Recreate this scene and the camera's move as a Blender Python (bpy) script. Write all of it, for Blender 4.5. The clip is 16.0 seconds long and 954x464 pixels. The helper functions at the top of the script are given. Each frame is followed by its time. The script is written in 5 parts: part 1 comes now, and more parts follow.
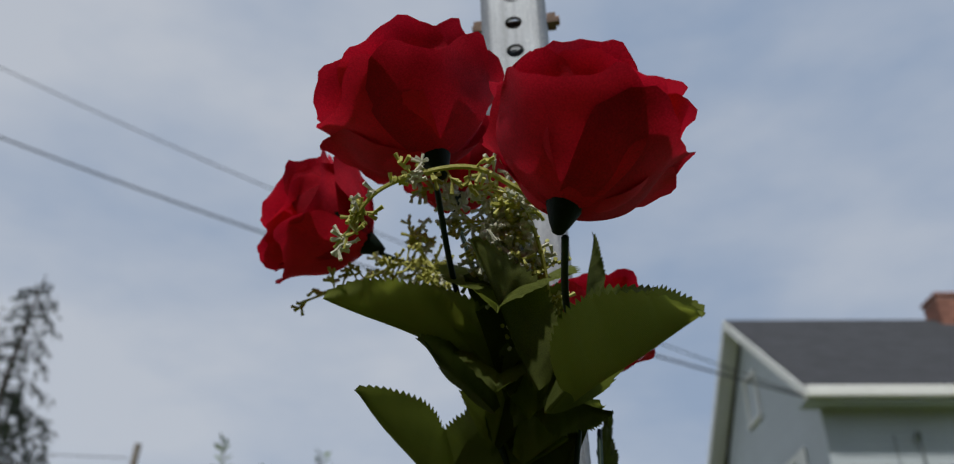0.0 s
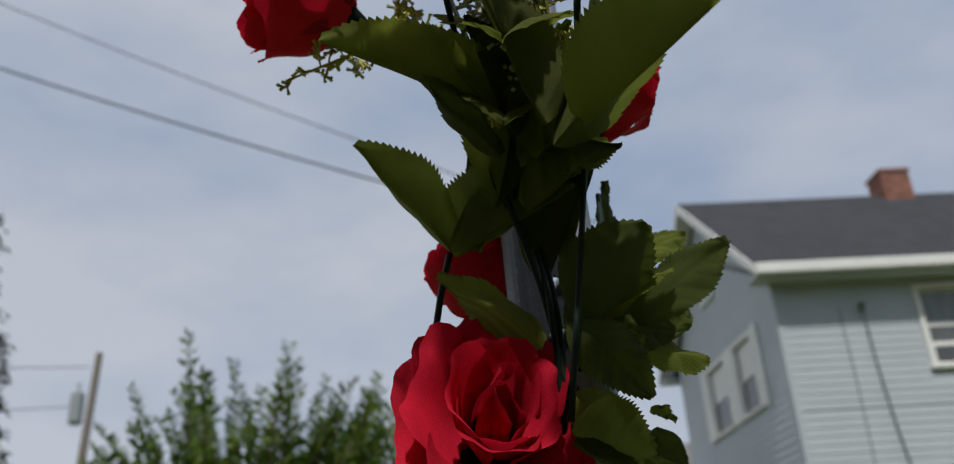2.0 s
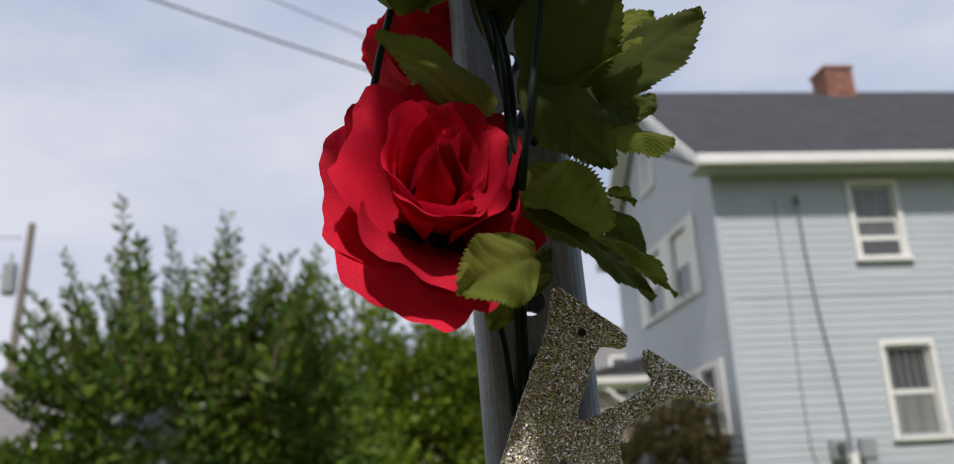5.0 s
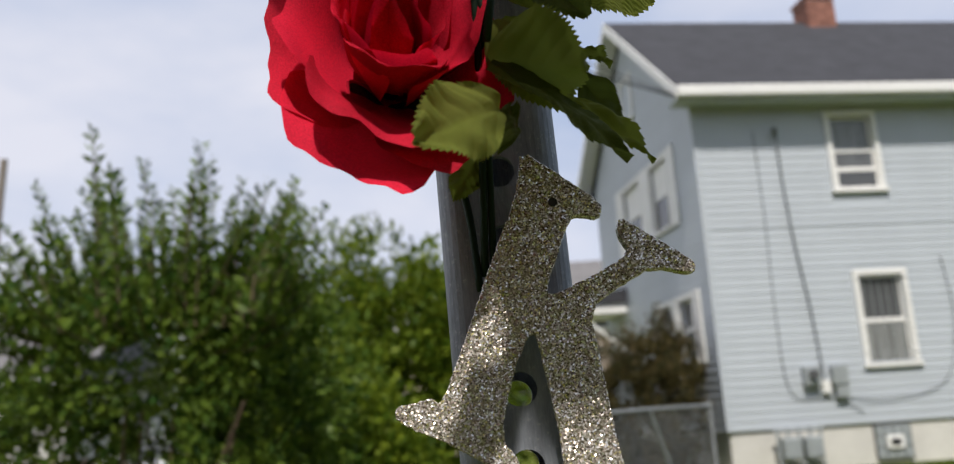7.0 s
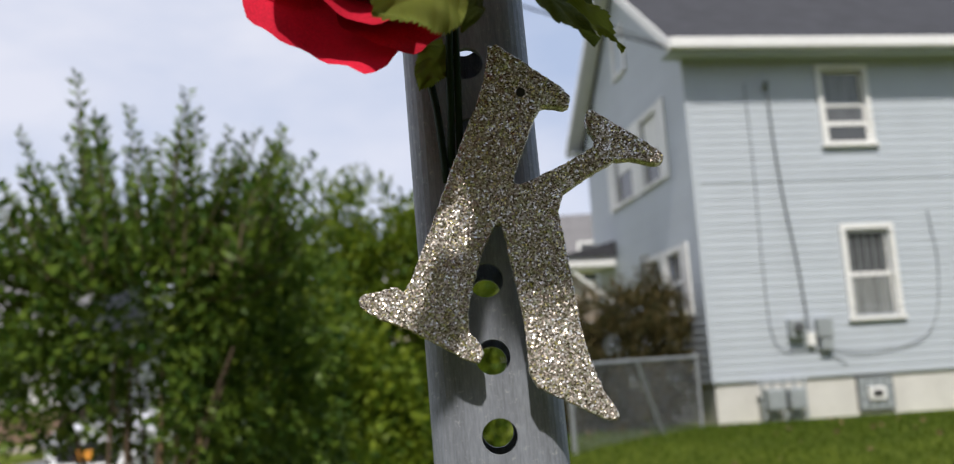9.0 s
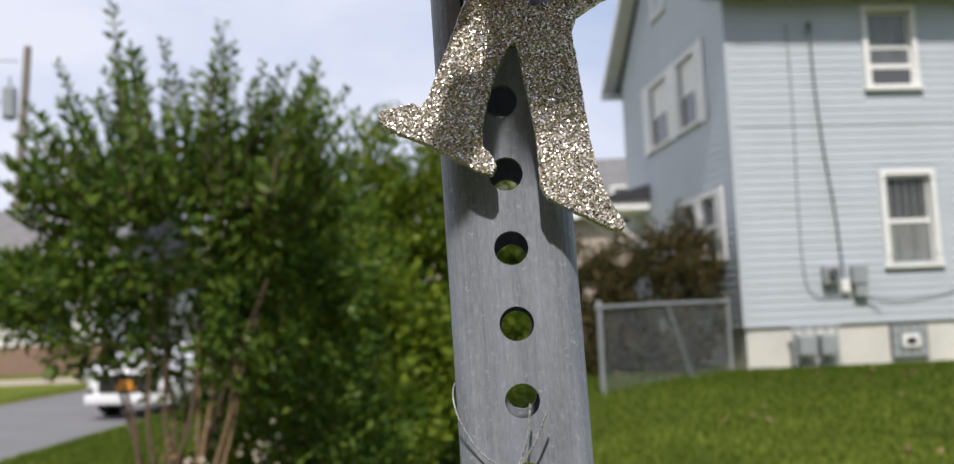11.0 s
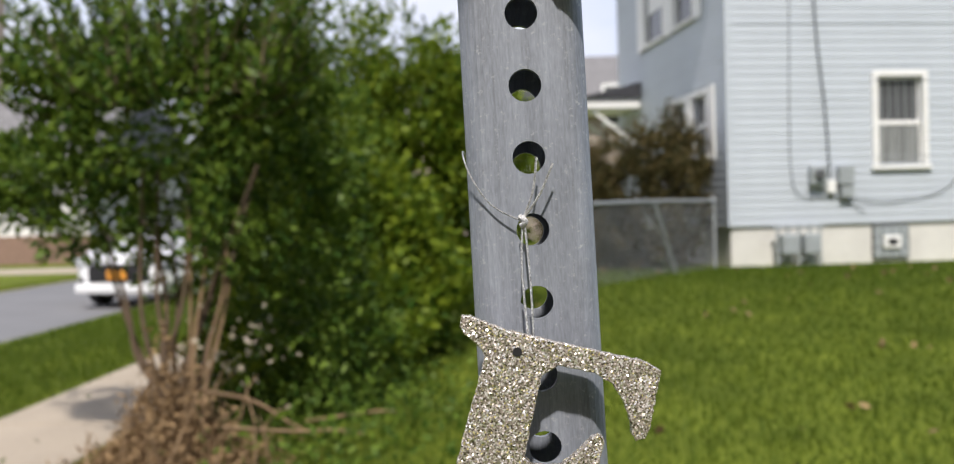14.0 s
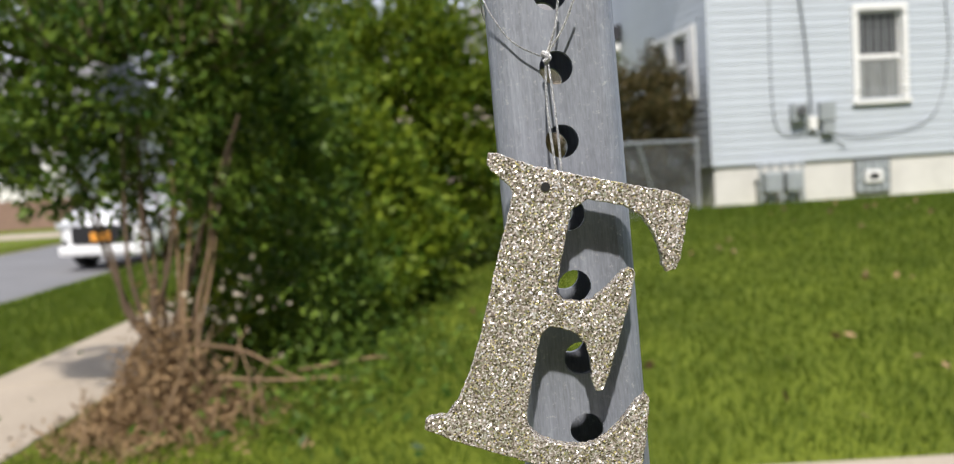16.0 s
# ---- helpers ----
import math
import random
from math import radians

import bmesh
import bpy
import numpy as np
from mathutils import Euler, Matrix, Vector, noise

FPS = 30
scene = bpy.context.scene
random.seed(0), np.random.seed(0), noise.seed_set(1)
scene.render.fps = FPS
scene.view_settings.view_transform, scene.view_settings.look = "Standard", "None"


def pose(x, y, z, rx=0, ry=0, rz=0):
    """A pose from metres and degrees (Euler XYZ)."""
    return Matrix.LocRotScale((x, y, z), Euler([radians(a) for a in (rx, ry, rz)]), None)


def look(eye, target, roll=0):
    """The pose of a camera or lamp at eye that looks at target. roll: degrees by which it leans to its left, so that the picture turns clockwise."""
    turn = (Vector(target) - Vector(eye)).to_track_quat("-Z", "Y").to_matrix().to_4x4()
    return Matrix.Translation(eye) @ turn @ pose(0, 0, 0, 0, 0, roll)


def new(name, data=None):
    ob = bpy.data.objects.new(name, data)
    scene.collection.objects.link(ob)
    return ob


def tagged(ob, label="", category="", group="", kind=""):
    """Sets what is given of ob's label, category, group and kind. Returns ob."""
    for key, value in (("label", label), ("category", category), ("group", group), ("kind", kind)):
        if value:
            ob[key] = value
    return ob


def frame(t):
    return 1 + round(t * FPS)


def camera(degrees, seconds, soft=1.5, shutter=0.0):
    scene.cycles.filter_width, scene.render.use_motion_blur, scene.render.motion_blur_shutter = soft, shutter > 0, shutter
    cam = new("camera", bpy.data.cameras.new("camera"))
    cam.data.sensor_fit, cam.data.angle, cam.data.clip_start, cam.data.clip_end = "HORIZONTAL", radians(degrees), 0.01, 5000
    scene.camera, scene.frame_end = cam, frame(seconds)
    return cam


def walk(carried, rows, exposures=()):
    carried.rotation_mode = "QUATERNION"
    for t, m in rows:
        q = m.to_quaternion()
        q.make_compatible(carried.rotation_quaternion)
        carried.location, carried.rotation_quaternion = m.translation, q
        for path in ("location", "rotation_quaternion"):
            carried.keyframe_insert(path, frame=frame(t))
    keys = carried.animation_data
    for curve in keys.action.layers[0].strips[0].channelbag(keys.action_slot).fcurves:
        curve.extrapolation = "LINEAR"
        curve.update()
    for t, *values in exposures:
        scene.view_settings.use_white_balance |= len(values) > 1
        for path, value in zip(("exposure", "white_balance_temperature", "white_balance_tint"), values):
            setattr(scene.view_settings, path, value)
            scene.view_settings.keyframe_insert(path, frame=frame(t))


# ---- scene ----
cam = camera(57.0, 16.0, soft=1.1)
cam.data.dof.use_dof = True
cam.data.dof.focus_distance = 0.33
cam.data.dof.aperture_fstop = 12.5

# the sign post leans a little; what is fixed to it is laid out in its own upright frame
LEAN = Matrix.Translation((0, 0, 1.25)) @ Matrix.Rotation(radians(2.397), 4, Vector((-0.7166, -0.6975, 0))) @ Matrix.Translation((0, 0, -1.25))
PATH = [
    (0, (0.022, -0.417, 1.426), (-0.182, 1.251, 2.51), -1.9),
    (0.5, (0.023, -0.424, 1.416), (-0.196, 1.274, 2.45), -2.0),
    (1, (0.037, -0.413, 1.407), (-0.195, 1.306, 2.403), -2.9),
    (1.5, (0.012, -0.411, 1.389), (-0.186, 1.34, 2.335), -5.1),
    (2, (-0.006, -0.381, 1.377), (-0.133, 1.414, 2.251), -5.6),
    (2.5, (-0.009, -0.363, 1.371), (-0.113, 1.466, 2.173), -5.3),
    (3, (-0.015, -0.357, 1.365), (-0.098, 1.494, 2.117), -5.1),
    (3.5, (-0.018, -0.342, 1.365), (-0.084, 1.525, 2.079), -4.7),
    (4, (-0.019, -0.327, 1.36), (-0.063, 1.552, 2.044), -4.7),
    (4.5, (-0.016, -0.328, 1.355), (-0.052, 1.562, 2.01), -4.7),
    (7, (-0.01, -0.297, 1.334), (-0.006, 1.646, 1.809), -5.4),
    (7.5, (-0.009, -0.29, 1.331), (-0.004, 1.66, 1.777), -5.3),
    (8, (-0.01, -0.29, 1.327), (-0.001, 1.665, 1.749), -5.4),
    (8.5, (-0.007, -0.289, 1.322), (0.018, 1.671, 1.719), -5.3),
    (11, (-0.001, -0.294, 1.27), (-0.069, 1.689, 1.52), -4.0),
    (11.5, (0.0, -0.284, 1.264), (-0.079, 1.702, 1.483), -4.1),
    (12, (0.0, -0.293, 1.256), (-0.078, 1.697, 1.435), -3.9),
    (12.5, (-0.001, -0.307, 1.248), (-0.076, 1.686, 1.398), -3.9),
    (13, (-0.004, -0.303, 1.239), (-0.081, 1.693, 1.34), -3.5),
    (13.5, (-0.009, -0.297, 1.229), (-0.081, 1.701, 1.281), -3.3),
    (14, (-0.011, -0.308, 1.222), (-0.067, 1.691, 1.241), -3.2),
    (14.5, (-0.014, -0.317, 1.213), (-0.059, 1.682, 1.221), -4.2),
    (15, (-0.016, -0.317, 1.204), (-0.052, 1.682, 1.176), -4.1),
    (15.5, (-0.017, -0.306, 1.195), (-0.054, 1.692, 1.127), -4.3),
    (16, (-0.028, -0.306, 1.185), (-0.056, 1.691, 1.09), -5.2),
]
walk(cam, [(t, LEAN @ look(e, g, r)) for t, e, g, r in PATH],
     [(0, -0.43, 6350, 6), (1.5, -0.40, 6400, 7), (2.5, -0.35, 6450, 8), (3.5, -0.10, 6550, 11), (4.5, 0.02, 6600, 12), (7, 0.18, 6600, 12), (8.5, 0.20, 6500, 12), (11, 0.29, 6500, 13), (12.5, 0.43, 6500, 13), (14, 0.49, 6550, 13), (16, 0.57, 6550, 12)])

# ---- light ----
SUN_DIR = Vector((0.0, -0.56, 0.83)).normalized()
world = bpy.data.worlds.new("world")
scene.world = world
world.use_nodes = True
wn, wl = world.node_tree.nodes, world.node_tree.links
wn.clear()
w_out, w_bg, w_sky = wn.new("ShaderNodeOutputWorld"), wn.new("ShaderNodeBackground"), wn.new("ShaderNodeTexSky")
w_sky.sky_type, w_sky.sun_disc = "NISHITA", False
w_sky.sun_elevation = math.asin(SUN_DIR.z)
w_sky.sun_rotation = math.atan2(SUN_DIR.x, SUN_DIR.y)
w_tc, w_map, w_noise, w_ramp = wn.new("ShaderNodeTexCoord"), wn.new("ShaderNodeMapping"), wn.new("ShaderNodeTexNoise"), wn.new("ShaderNodeValToRGB")
w_map.inputs["Scale"].default_value = (1.6, 1.6, 3.6)
w_noise.inputs["Scale"].default_value, w_noise.inputs["Detail"].default_value, w_noise.inputs["Roughness"].default_value = 1.9, 5.0, 0.5
w_ramp.color_ramp.elements[0].position, w_ramp.color_ramp.elements[1].position = 0.30, 0.68
w_ramp.color_ramp.elements[0].color = (4.6, 5.6, 7.6, 1)
w_ramp.color_ramp.elements[1].color = (7.9, 8.15, 9.1, 1)
w_mix = wn.new("ShaderNodeMixRGB")
w_mix.inputs["Fac"].default_value = 0.88
wl.new(w_tc.outputs["Generated"], w_map.inputs["Vector"])
wl.new(w_map.outputs["Vector"], w_noise.inputs["Vector"])
w_sep, w_side = wn.new("ShaderNodeSeparateXYZ"), wn.new("ShaderNodeMath")
w_side.operation, w_side.inputs[1].default_value = "MULTIPLY_ADD", -0.25
wl.new(w_tc.outputs["Generated"], w_sep.inputs[0])
wl.new(w_sep.outputs["X"], w_side.inputs[0])
wl.new(w_noise.outputs["Fac"], w_side.inputs[2])
wl.new(w_side.outputs[0], w_ramp.inputs["Fac"])
wl.new(w_sky.outputs["Color"], w_mix.inputs["Color1"])
wl.new(w_ramp.outputs["Color"], w_mix.inputs["Color2"])
wl.new(w_mix.outputs["Color"], w_bg.inputs["Color"])
wl.new(w_bg.outputs["Background"], w_out.inputs["Surface"])
w_bg.inputs["Strength"].default_value = 0.092

sun_data = bpy.data.lights.new("sun", "SUN")
sun_data.energy, sun_data.angle, sun_data.color = 3.7, radians(2.0), (1.0, 0.95, 0.87)
sun = new("sun", sun_data)
sun.matrix_world = look((0, 0, 30), Vector((0, 0, 30)) - SUN_DIR)


# ---- materials ----
def mat(name, base, rough=0.6, metal=0.0, var=0.25, scale=20.0, fine=200.0, bump=0.1, dist=0.002, tint=None, trans=0.0, spec=0.5, rand=0.0, stretch=(1, 1, 1), sheen=0.0):
    """Principled surface with stains at one scale, grain at another, fine relief, and optional light shining through."""
    m = bpy.data.materials.new(name)
    m.use_nodes = True
    n, l = m.node_tree.nodes, m.node_tree.links
    n.clear()
    out, bs = n.new("ShaderNodeOutputMaterial"), n.new("ShaderNodeBsdfPrincipled")
    tc, mp = n.new("ShaderNodeTexCoord"), n.new("ShaderNodeMapping")
    mp.inputs["Scale"].default_value = stretch
    l.new(tc.outputs["Object"], mp.inputs["Vector"])
    big, small = n.new("ShaderNodeTexNoise"), n.new("ShaderNodeTexNoise")
    big.inputs["Scale"].default_value, big.inputs["Detail"].default_value = scale, 4
    small.inputs["Scale"].default_value, small.inputs["Detail"].default_value = fine, 3
    for k in (big, small):
        l.new(mp.outputs["Vector"], k.inputs["Vector"])
    lo = [c * (1 - var) for c in base]
    hi = [min(1, c * (1 + var)) for c in (tint or base)]
    r1 = n.new("ShaderNodeValToRGB")
    r1.color_ramp.elements[0].position, r1.color_ramp.elements[1].position = 0.32, 0.68
    r1.color_ramp.elements[0].color, r1.color_ramp.elements[1].color = (*lo, 1), (*hi, 1)
    add = n.new("ShaderNodeMath")
    add.operation, add.inputs[1].default_value = "MULTIPLY_ADD", 0.45
    half = n.new("ShaderNodeMath")
    half.operation, half.inputs[1].default_value = "MULTIPLY", 0.55
    l.new(big.outputs["Fac"], half.inputs[0])
    l.new(small.outputs["Fac"], add.inputs[0])
    l.new(half.outputs[0], add.inputs[2])
    fac = add.outputs[0]
    if rand:
        oi, ad2 = n.new("ShaderNodeObjectInfo"), n.new("ShaderNodeMath")
        ad2.operation, ad2.inputs[1].default_value = "MULTIPLY_ADD", rand
        l.new(oi.outputs["Random"], ad2.inputs[0])
        l.new(fac, ad2.inputs[2])
        sub = n.new("ShaderNodeMath")
        sub.operation, sub.inputs[1].default_value = "SUBTRACT", rand / 2
        l.new(ad2.outputs[0], sub.inputs[0])
        fac = sub.outputs[0]
    l.new(fac, r1.inputs["Fac"])
    l.new(r1.outputs["Color"], bs.inputs["Base Color"])
    bs.inputs["Roughness"].default_value, bs.inputs["Metallic"].default_value = rough, metal
    bs.inputs["Specular IOR Level"].default_value = spec
    bs.inputs["Sheen Weight"].default_value = sheen
    if bump:
        b = n.new("ShaderNodeBump")
        b.inputs["Strength"].default_value, b.inputs["Distance"].default_value = bump, dist
        l.new(small.outputs["Fac"], b.inputs["Height"])
        l.new(b.outputs["Normal"], bs.inputs["Normal"])
    if trans:
        tr, mx = n.new("ShaderNodeBsdfTranslucent"), n.new("ShaderNodeMixShader")
        l.new(r1.outputs["Color"], tr.inputs["Color"])
        mx.inputs["Fac"].default_value = trans
        l.new(bs.outputs["BSDF"], mx.inputs[1])
        l.new(tr.outputs["BSDF"], mx.inputs[2])
        l.new(mx.outputs["Shader"], out.inputs["Surface"])
    else:
        l.new(bs.outputs["BSDF"], out.inputs["Surface"])
    return m


def island_mat(name, dark, light, rough=0.55, trans=0.3, spec=0.16):
    """Foliage whose single leaves differ in colour."""
    m = bpy.data.materials.new(name)
    m.use_nodes = True
    n, l = m.node_tree.nodes, m.node_tree.links
    n.clear()
    out, bs, tr, mx = (n.new("ShaderNode" + k) for k in ("OutputMaterial", "BsdfPrincipled", "BsdfTranslucent", "MixShader"))
    geo, rp = n.new("ShaderNodeNewGeometry"), n.new("ShaderNodeValToRGB")
    rp.color_ramp.elements[0].color, rp.color_ramp.elements[1].color = (*dark, 1), (*light, 1)
    l.new(geo.outputs["Random Per Island"], rp.inputs["Fac"])
    l.new(rp.outputs["Color"], bs.inputs["Base Color"])
    l.new(rp.outputs["Color"], tr.inputs["Color"])
    bs.inputs["Roughness"].default_value, bs.inputs["Specular IOR Level"].default_value = rough, spec
    mx.inputs["Fac"].default_value = trans
    l.new(bs.outputs["BSDF"], mx.inputs[1])
    l.new(tr.outputs["BSDF"], mx.inputs[2])
    l.new(mx.outputs["Shader"], out.inputs["Surface"])
    return m


def glitter_mat(name):
    """Coarse silver and gold glitter: small flat flakes, each tilted its own way."""
    m = bpy.data.materials.new(name)
    m.use_nodes = True
    n, l = m.node_tree.nodes, m.node_tree.links
    n.clear()
    out, bs = n.new("ShaderNodeOutputMaterial"), n.new("ShaderNodeBsdfPrincipled")
    tc, vo = n.new("ShaderNodeTexCoord"), n.new("ShaderNodeTexVoronoi")
    vo.inputs["Scale"].default_value = 2050
    l.new(tc.outputs["Object"], vo.inputs["Vector"])
    sep = n.new("ShaderNodeSeparateColor")
    l.new(vo.outputs["Color"], sep.inputs["Color"])
    rp = n.new("ShaderNodeValToRGB")
    e = rp.color_ramp.elements
    e[0].position, e[0].color = 0.0, (0.15, 0.125, 0.10, 1)
    e[1].position, e[1].color = 0.16, (0.40, 0.35, 0.30, 1)
    for p, c in ((0.52, (0.60, 0.54, 0.48, 1)), (0.72, (0.86, 0.83, 0.79, 1)), (0.89, (0.80, 0.70, 0.30, 1)), (0.935, (0.97, 0.96, 0.94, 1))):
        k = e.new(p)
        k.color = c
    rp.color_ramp.interpolation = "CONSTANT"
    l.new(sep.outputs["Red"], rp.inputs["Fac"])
    l.new(rp.outputs["Color"], bs.inputs["Base Color"])
    geo, sub, sc, ad, nm = n.new("ShaderNodeNewGeometry"), n.new("ShaderNodeVectorMath"), n.new("ShaderNodeVectorMath"), n.new("ShaderNodeVectorMath"), n.new("ShaderNodeVectorMath")
    sub.operation, sc.operation, ad.operation, nm.operation = "SUBTRACT", "SCALE", "ADD", "NORMALIZE"
    sub.inputs[1].default_value = (0.5, 0.5, 0.5)
    sc.inputs["Scale"].default_value = 1.0
    l.new(vo.outputs["Color"], sub.inputs[0])
    l.new(sub.outputs[0], sc.inputs[0])
    l.new(sc.outputs[0], ad.inputs[0])
    l.new(geo.outputs["Normal"], ad.inputs[1])
    l.new(ad.outputs[0], nm.inputs[0])
    l.new(nm.outputs[0], bs.inputs["Normal"])
    bs.inputs["Metallic"].default_value, bs.inputs["Roughness"].default_value = 0.48, 0.24
    l.new(bs.outputs["BSDF"], out.inputs["Surface"])
    return m


def glass_mat(name, col):
    m = bpy.data.materials.new(name)
    m.use_nodes = True
    b = m.node_tree.nodes["Principled BSDF"]
    b.inputs["Base Color"].default_value, b.inputs["Roughness"].default_value = (*col, 1), 0.08
    return m


M_RED = mat("rose_fabric", (0.52, 0.005, 0.027), 0.75, var=0.28, scale=40, fine=1500, bump=0.25, dist=0.0004, tint=(0.66, 0.012, 0.044), trans=0.25, spec=0.2, rand=0.25, sheen=0.0)
M_LEAF = mat("leaf_fabric", (0.098, 0.126, 0.020), 0.62, var=0.20, scale=30, fine=1800, bump=0.2, dist=0.0003, tint=(0.165, 0.195, 0.029), trans=0.52, spec=0.3, rand=1.0)
M_STEM = mat("green_plastic_stem", (0.008, 0.022, 0.014), 0.5, spec=0.2, var=0.3, scale=60, fine=600, bump=0.15)
M_CALYX = mat("calyx_plastic", (0.005, 0.012, 0.008), 0.6, spec=0.12, var=0.3, scale=90, fine=700, bump=0.15)
M_FILL = mat("filler_plastic", (0.38, 0.36, 0.05), 0.6, var=0.3, scale=60, fine=900, tint=(0.42, 0.42, 0.10), bump=0.2)
M_FILLW = mat("filler_flock", (0.62, 0.62, 0.52), 0.9, var=0.25, scale=300, fine=2500, bump=0.6, dist=0.001)
M_STEEL = mat("galvanised_steel", (0.245, 0.268, 0.314), 0.55, metal=0.22, var=0.30, scale=110, fine=1500, bump=0.15, dist=0.0005, stretch=(1, 1, 0.16))


def woven(m, pitch, depth, shade):
    """Adds the plain weave of a stiffened cloth: crossed threads in the relief and a trace of them in the colour."""
    n, l = m.node_tree.nodes, m.node_tree.links
    tc, add = n.new("ShaderNodeTexCoord"), n.new("ShaderNodeMath")
    add.operation = "ADD"
    for k, axis in enumerate("XY"):
        wv = n.new("ShaderNodeTexWave")
        wv.bands_direction = axis
        wv.inputs["Scale"].default_value = 0.314 / pitch
        wv.inputs["Distortion"].default_value, wv.inputs["Detail"].default_value = 0.6, 1.0
        l.new(tc.outputs["Object"], wv.inputs["Vector"])
        l.new(wv.outputs["Fac"], add.inputs[k])
    bump = next(k for k in n if k.type == "BUMP")
    top = n.new("ShaderNodeBump")
    top.inputs["Strength"].default_value, top.inputs["Distance"].default_value = 0.6, depth
    l.new(add.outputs[0], top.inputs["Height"])
    l.new(bump.outputs["Normal"], top.inputs["Normal"])
    rng_map = n.new("ShaderNodeMapRange")
    rng_map.inputs["From Max"].default_value = 2.0
    rng_map.inputs["To Min"].default_value, rng_map.inputs["To Max"].default_value = 1 - shade, 1 + shade
    l.new(add.outputs[0], rng_map.inputs["Value"])
    ramp = next(k for k in n if k.type == "VALTORGB")
    mul = n.new("ShaderNodeVectorMath")
    mul.operation = "SCALE"
    l.new(ramp.outputs["Color"], mul.inputs[0])
    l.new(rng_map.outputs["Result"], mul.inputs["Scale"])
    for k in n:
        if k.type == "BSDF_PRINCIPLED":
            l.new(top.outputs["Normal"], k.inputs["Normal"])
            l.new(mul.outputs[0], k.inputs["Base Color"])
        if k.type == "BSDF_TRANSLUCENT":
            l.new(mul.outputs[0], k.inputs["Color"])


woven(M_LEAF, 0.00048, 0.00025, 0.30)
woven(M_RED, 0.00030, 0.00006, 0.06)
# pale spatter and scuffs on the zinc
st_n, st_l = M_STEEL.node_tree.nodes, M_STEEL.node_tree.links
st_b = next(k for k in st_n if k.type == "BSDF_PRINCIPLED")
st_src = st_b.inputs["Base Color"].links[0].from_socket
st_tc, st_no, st_rp, st_mx = st_n.new("ShaderNodeTexCoord"), st_n.new("ShaderNodeTexNoise"), st_n.new("ShaderNodeValToRGB"), st_n.new("ShaderNodeMixRGB")
st_no.inputs["Scale"].default_value, st_no.inputs["Detail"].default_value, st_no.inputs["Roughness"].default_value = 420, 6, 0.75
st_rp.color_ramp.elements[0].position, st_rp.color_ramp.elements[1].position = 0.56, 0.70
st_l.new(st_tc.outputs["Object"], st_no.inputs["Vector"])
st_l.new(st_no.outputs["Fac"], st_rp.inputs["Fac"])
st_l.new(st_rp.outputs["Color"], st_mx.inputs["Fac"])
st_l.new(st_src, st_mx.inputs["Color1"])
st_mx.inputs["Color2"].default_value = (0.42, 0.44, 0.47, 1)
# long rolled streaks down the tube
st_mp, st_s2, st_mr, st_mu = st_n.new("ShaderNodeMapping"), st_n.new("ShaderNodeTexNoise"), st_n.new("ShaderNodeMapRange"), st_n.new("ShaderNodeVectorMath")
st_mp.inputs["Scale"].default_value = (1, 1, 0.012)
st_s2.inputs["Scale"].default_value, st_s2.inputs["Detail"].default_value = 330, 4
st_mr.inputs["From Min"].default_value, st_mr.inputs["From Max"].default_value = 0.3, 0.7
st_mr.inputs["To Min"].default_value, st_mr.inputs["To Max"].default_value = 0.86, 1.13
st_mu.operation = "SCALE"
st_l.new(st_tc.outputs["Object"], st_mp.inputs["Vector"])
st_l.new(st_mp.outputs["Vector"], st_s2.inputs["Vector"])
st_l.new(st_s2.outputs["Fac"], st_mr.inputs["Value"])
st_l.new(st_mx.outputs["Color"], st_mu.inputs[0])
st_l.new(st_mr.outputs["Result"], st_mu.inputs["Scale"])
st_l.new(st_mu.outputs[0], st_b.inputs["Base Color"])
M_BOLT = mat("rusty_bolt", (0.22, 0.15, 0.12), 0.6, metal=0.4, var=0.4, scale=200, fine=1200, bump=0.3)
M_GLIT = glitter_mat("glitter")
M_CORD = mat("silver_cord", (0.16, 0.16, 0.17), 0.3, metal=0.7, var=0.6, scale=1300, fine=3000, bump=0.5, tint=(0.85, 0.85, 0.86))
M_SIDE = mat("blue_siding", (0.475, 0.52, 0.565), 0.55, var=0.06, scale=1.2, fine=60, bump=0.05, rand=0.12)
M_TRIM = mat("white_trim", (0.80, 0.80, 0.78), 0.5, var=0.06, scale=3, fine=80, bump=0.05)
M_ROOF = mat("dark_shingles", (0.035, 0.036, 0.042), 0.9, var=0.35, scale=3, fine=60, bump=0.5, dist=0.01)
M_FOUND = mat("painted_block", (0.62, 0.61, 0.57), 0.8, var=0.12, scale=2.5, fine=40, bump=0.4, dist=0.01)
M_GLASS = glass_mat("window_glass", (0.10, 0.105, 0.11))
M_PANEC = mat("curtained_pane", (0.20, 0.21, 0.21), 0.12, var=0.45, scale=14, fine=70, bump=0, stretch=(2, 1, 0.05), tint=(0.25, 0.26, 0.255))
M_PANED = mat("dim_pane", (0.13, 0.135, 0.14), 0.10, var=0.3, scale=6, fine=40, bump=0)
M_BRICK = mat("red_brick", (0.28, 0.125, 0.09), 0.85, var=0.3, scale=10, fine=90, bump=0.4, dist=0.004, rand=0.4)
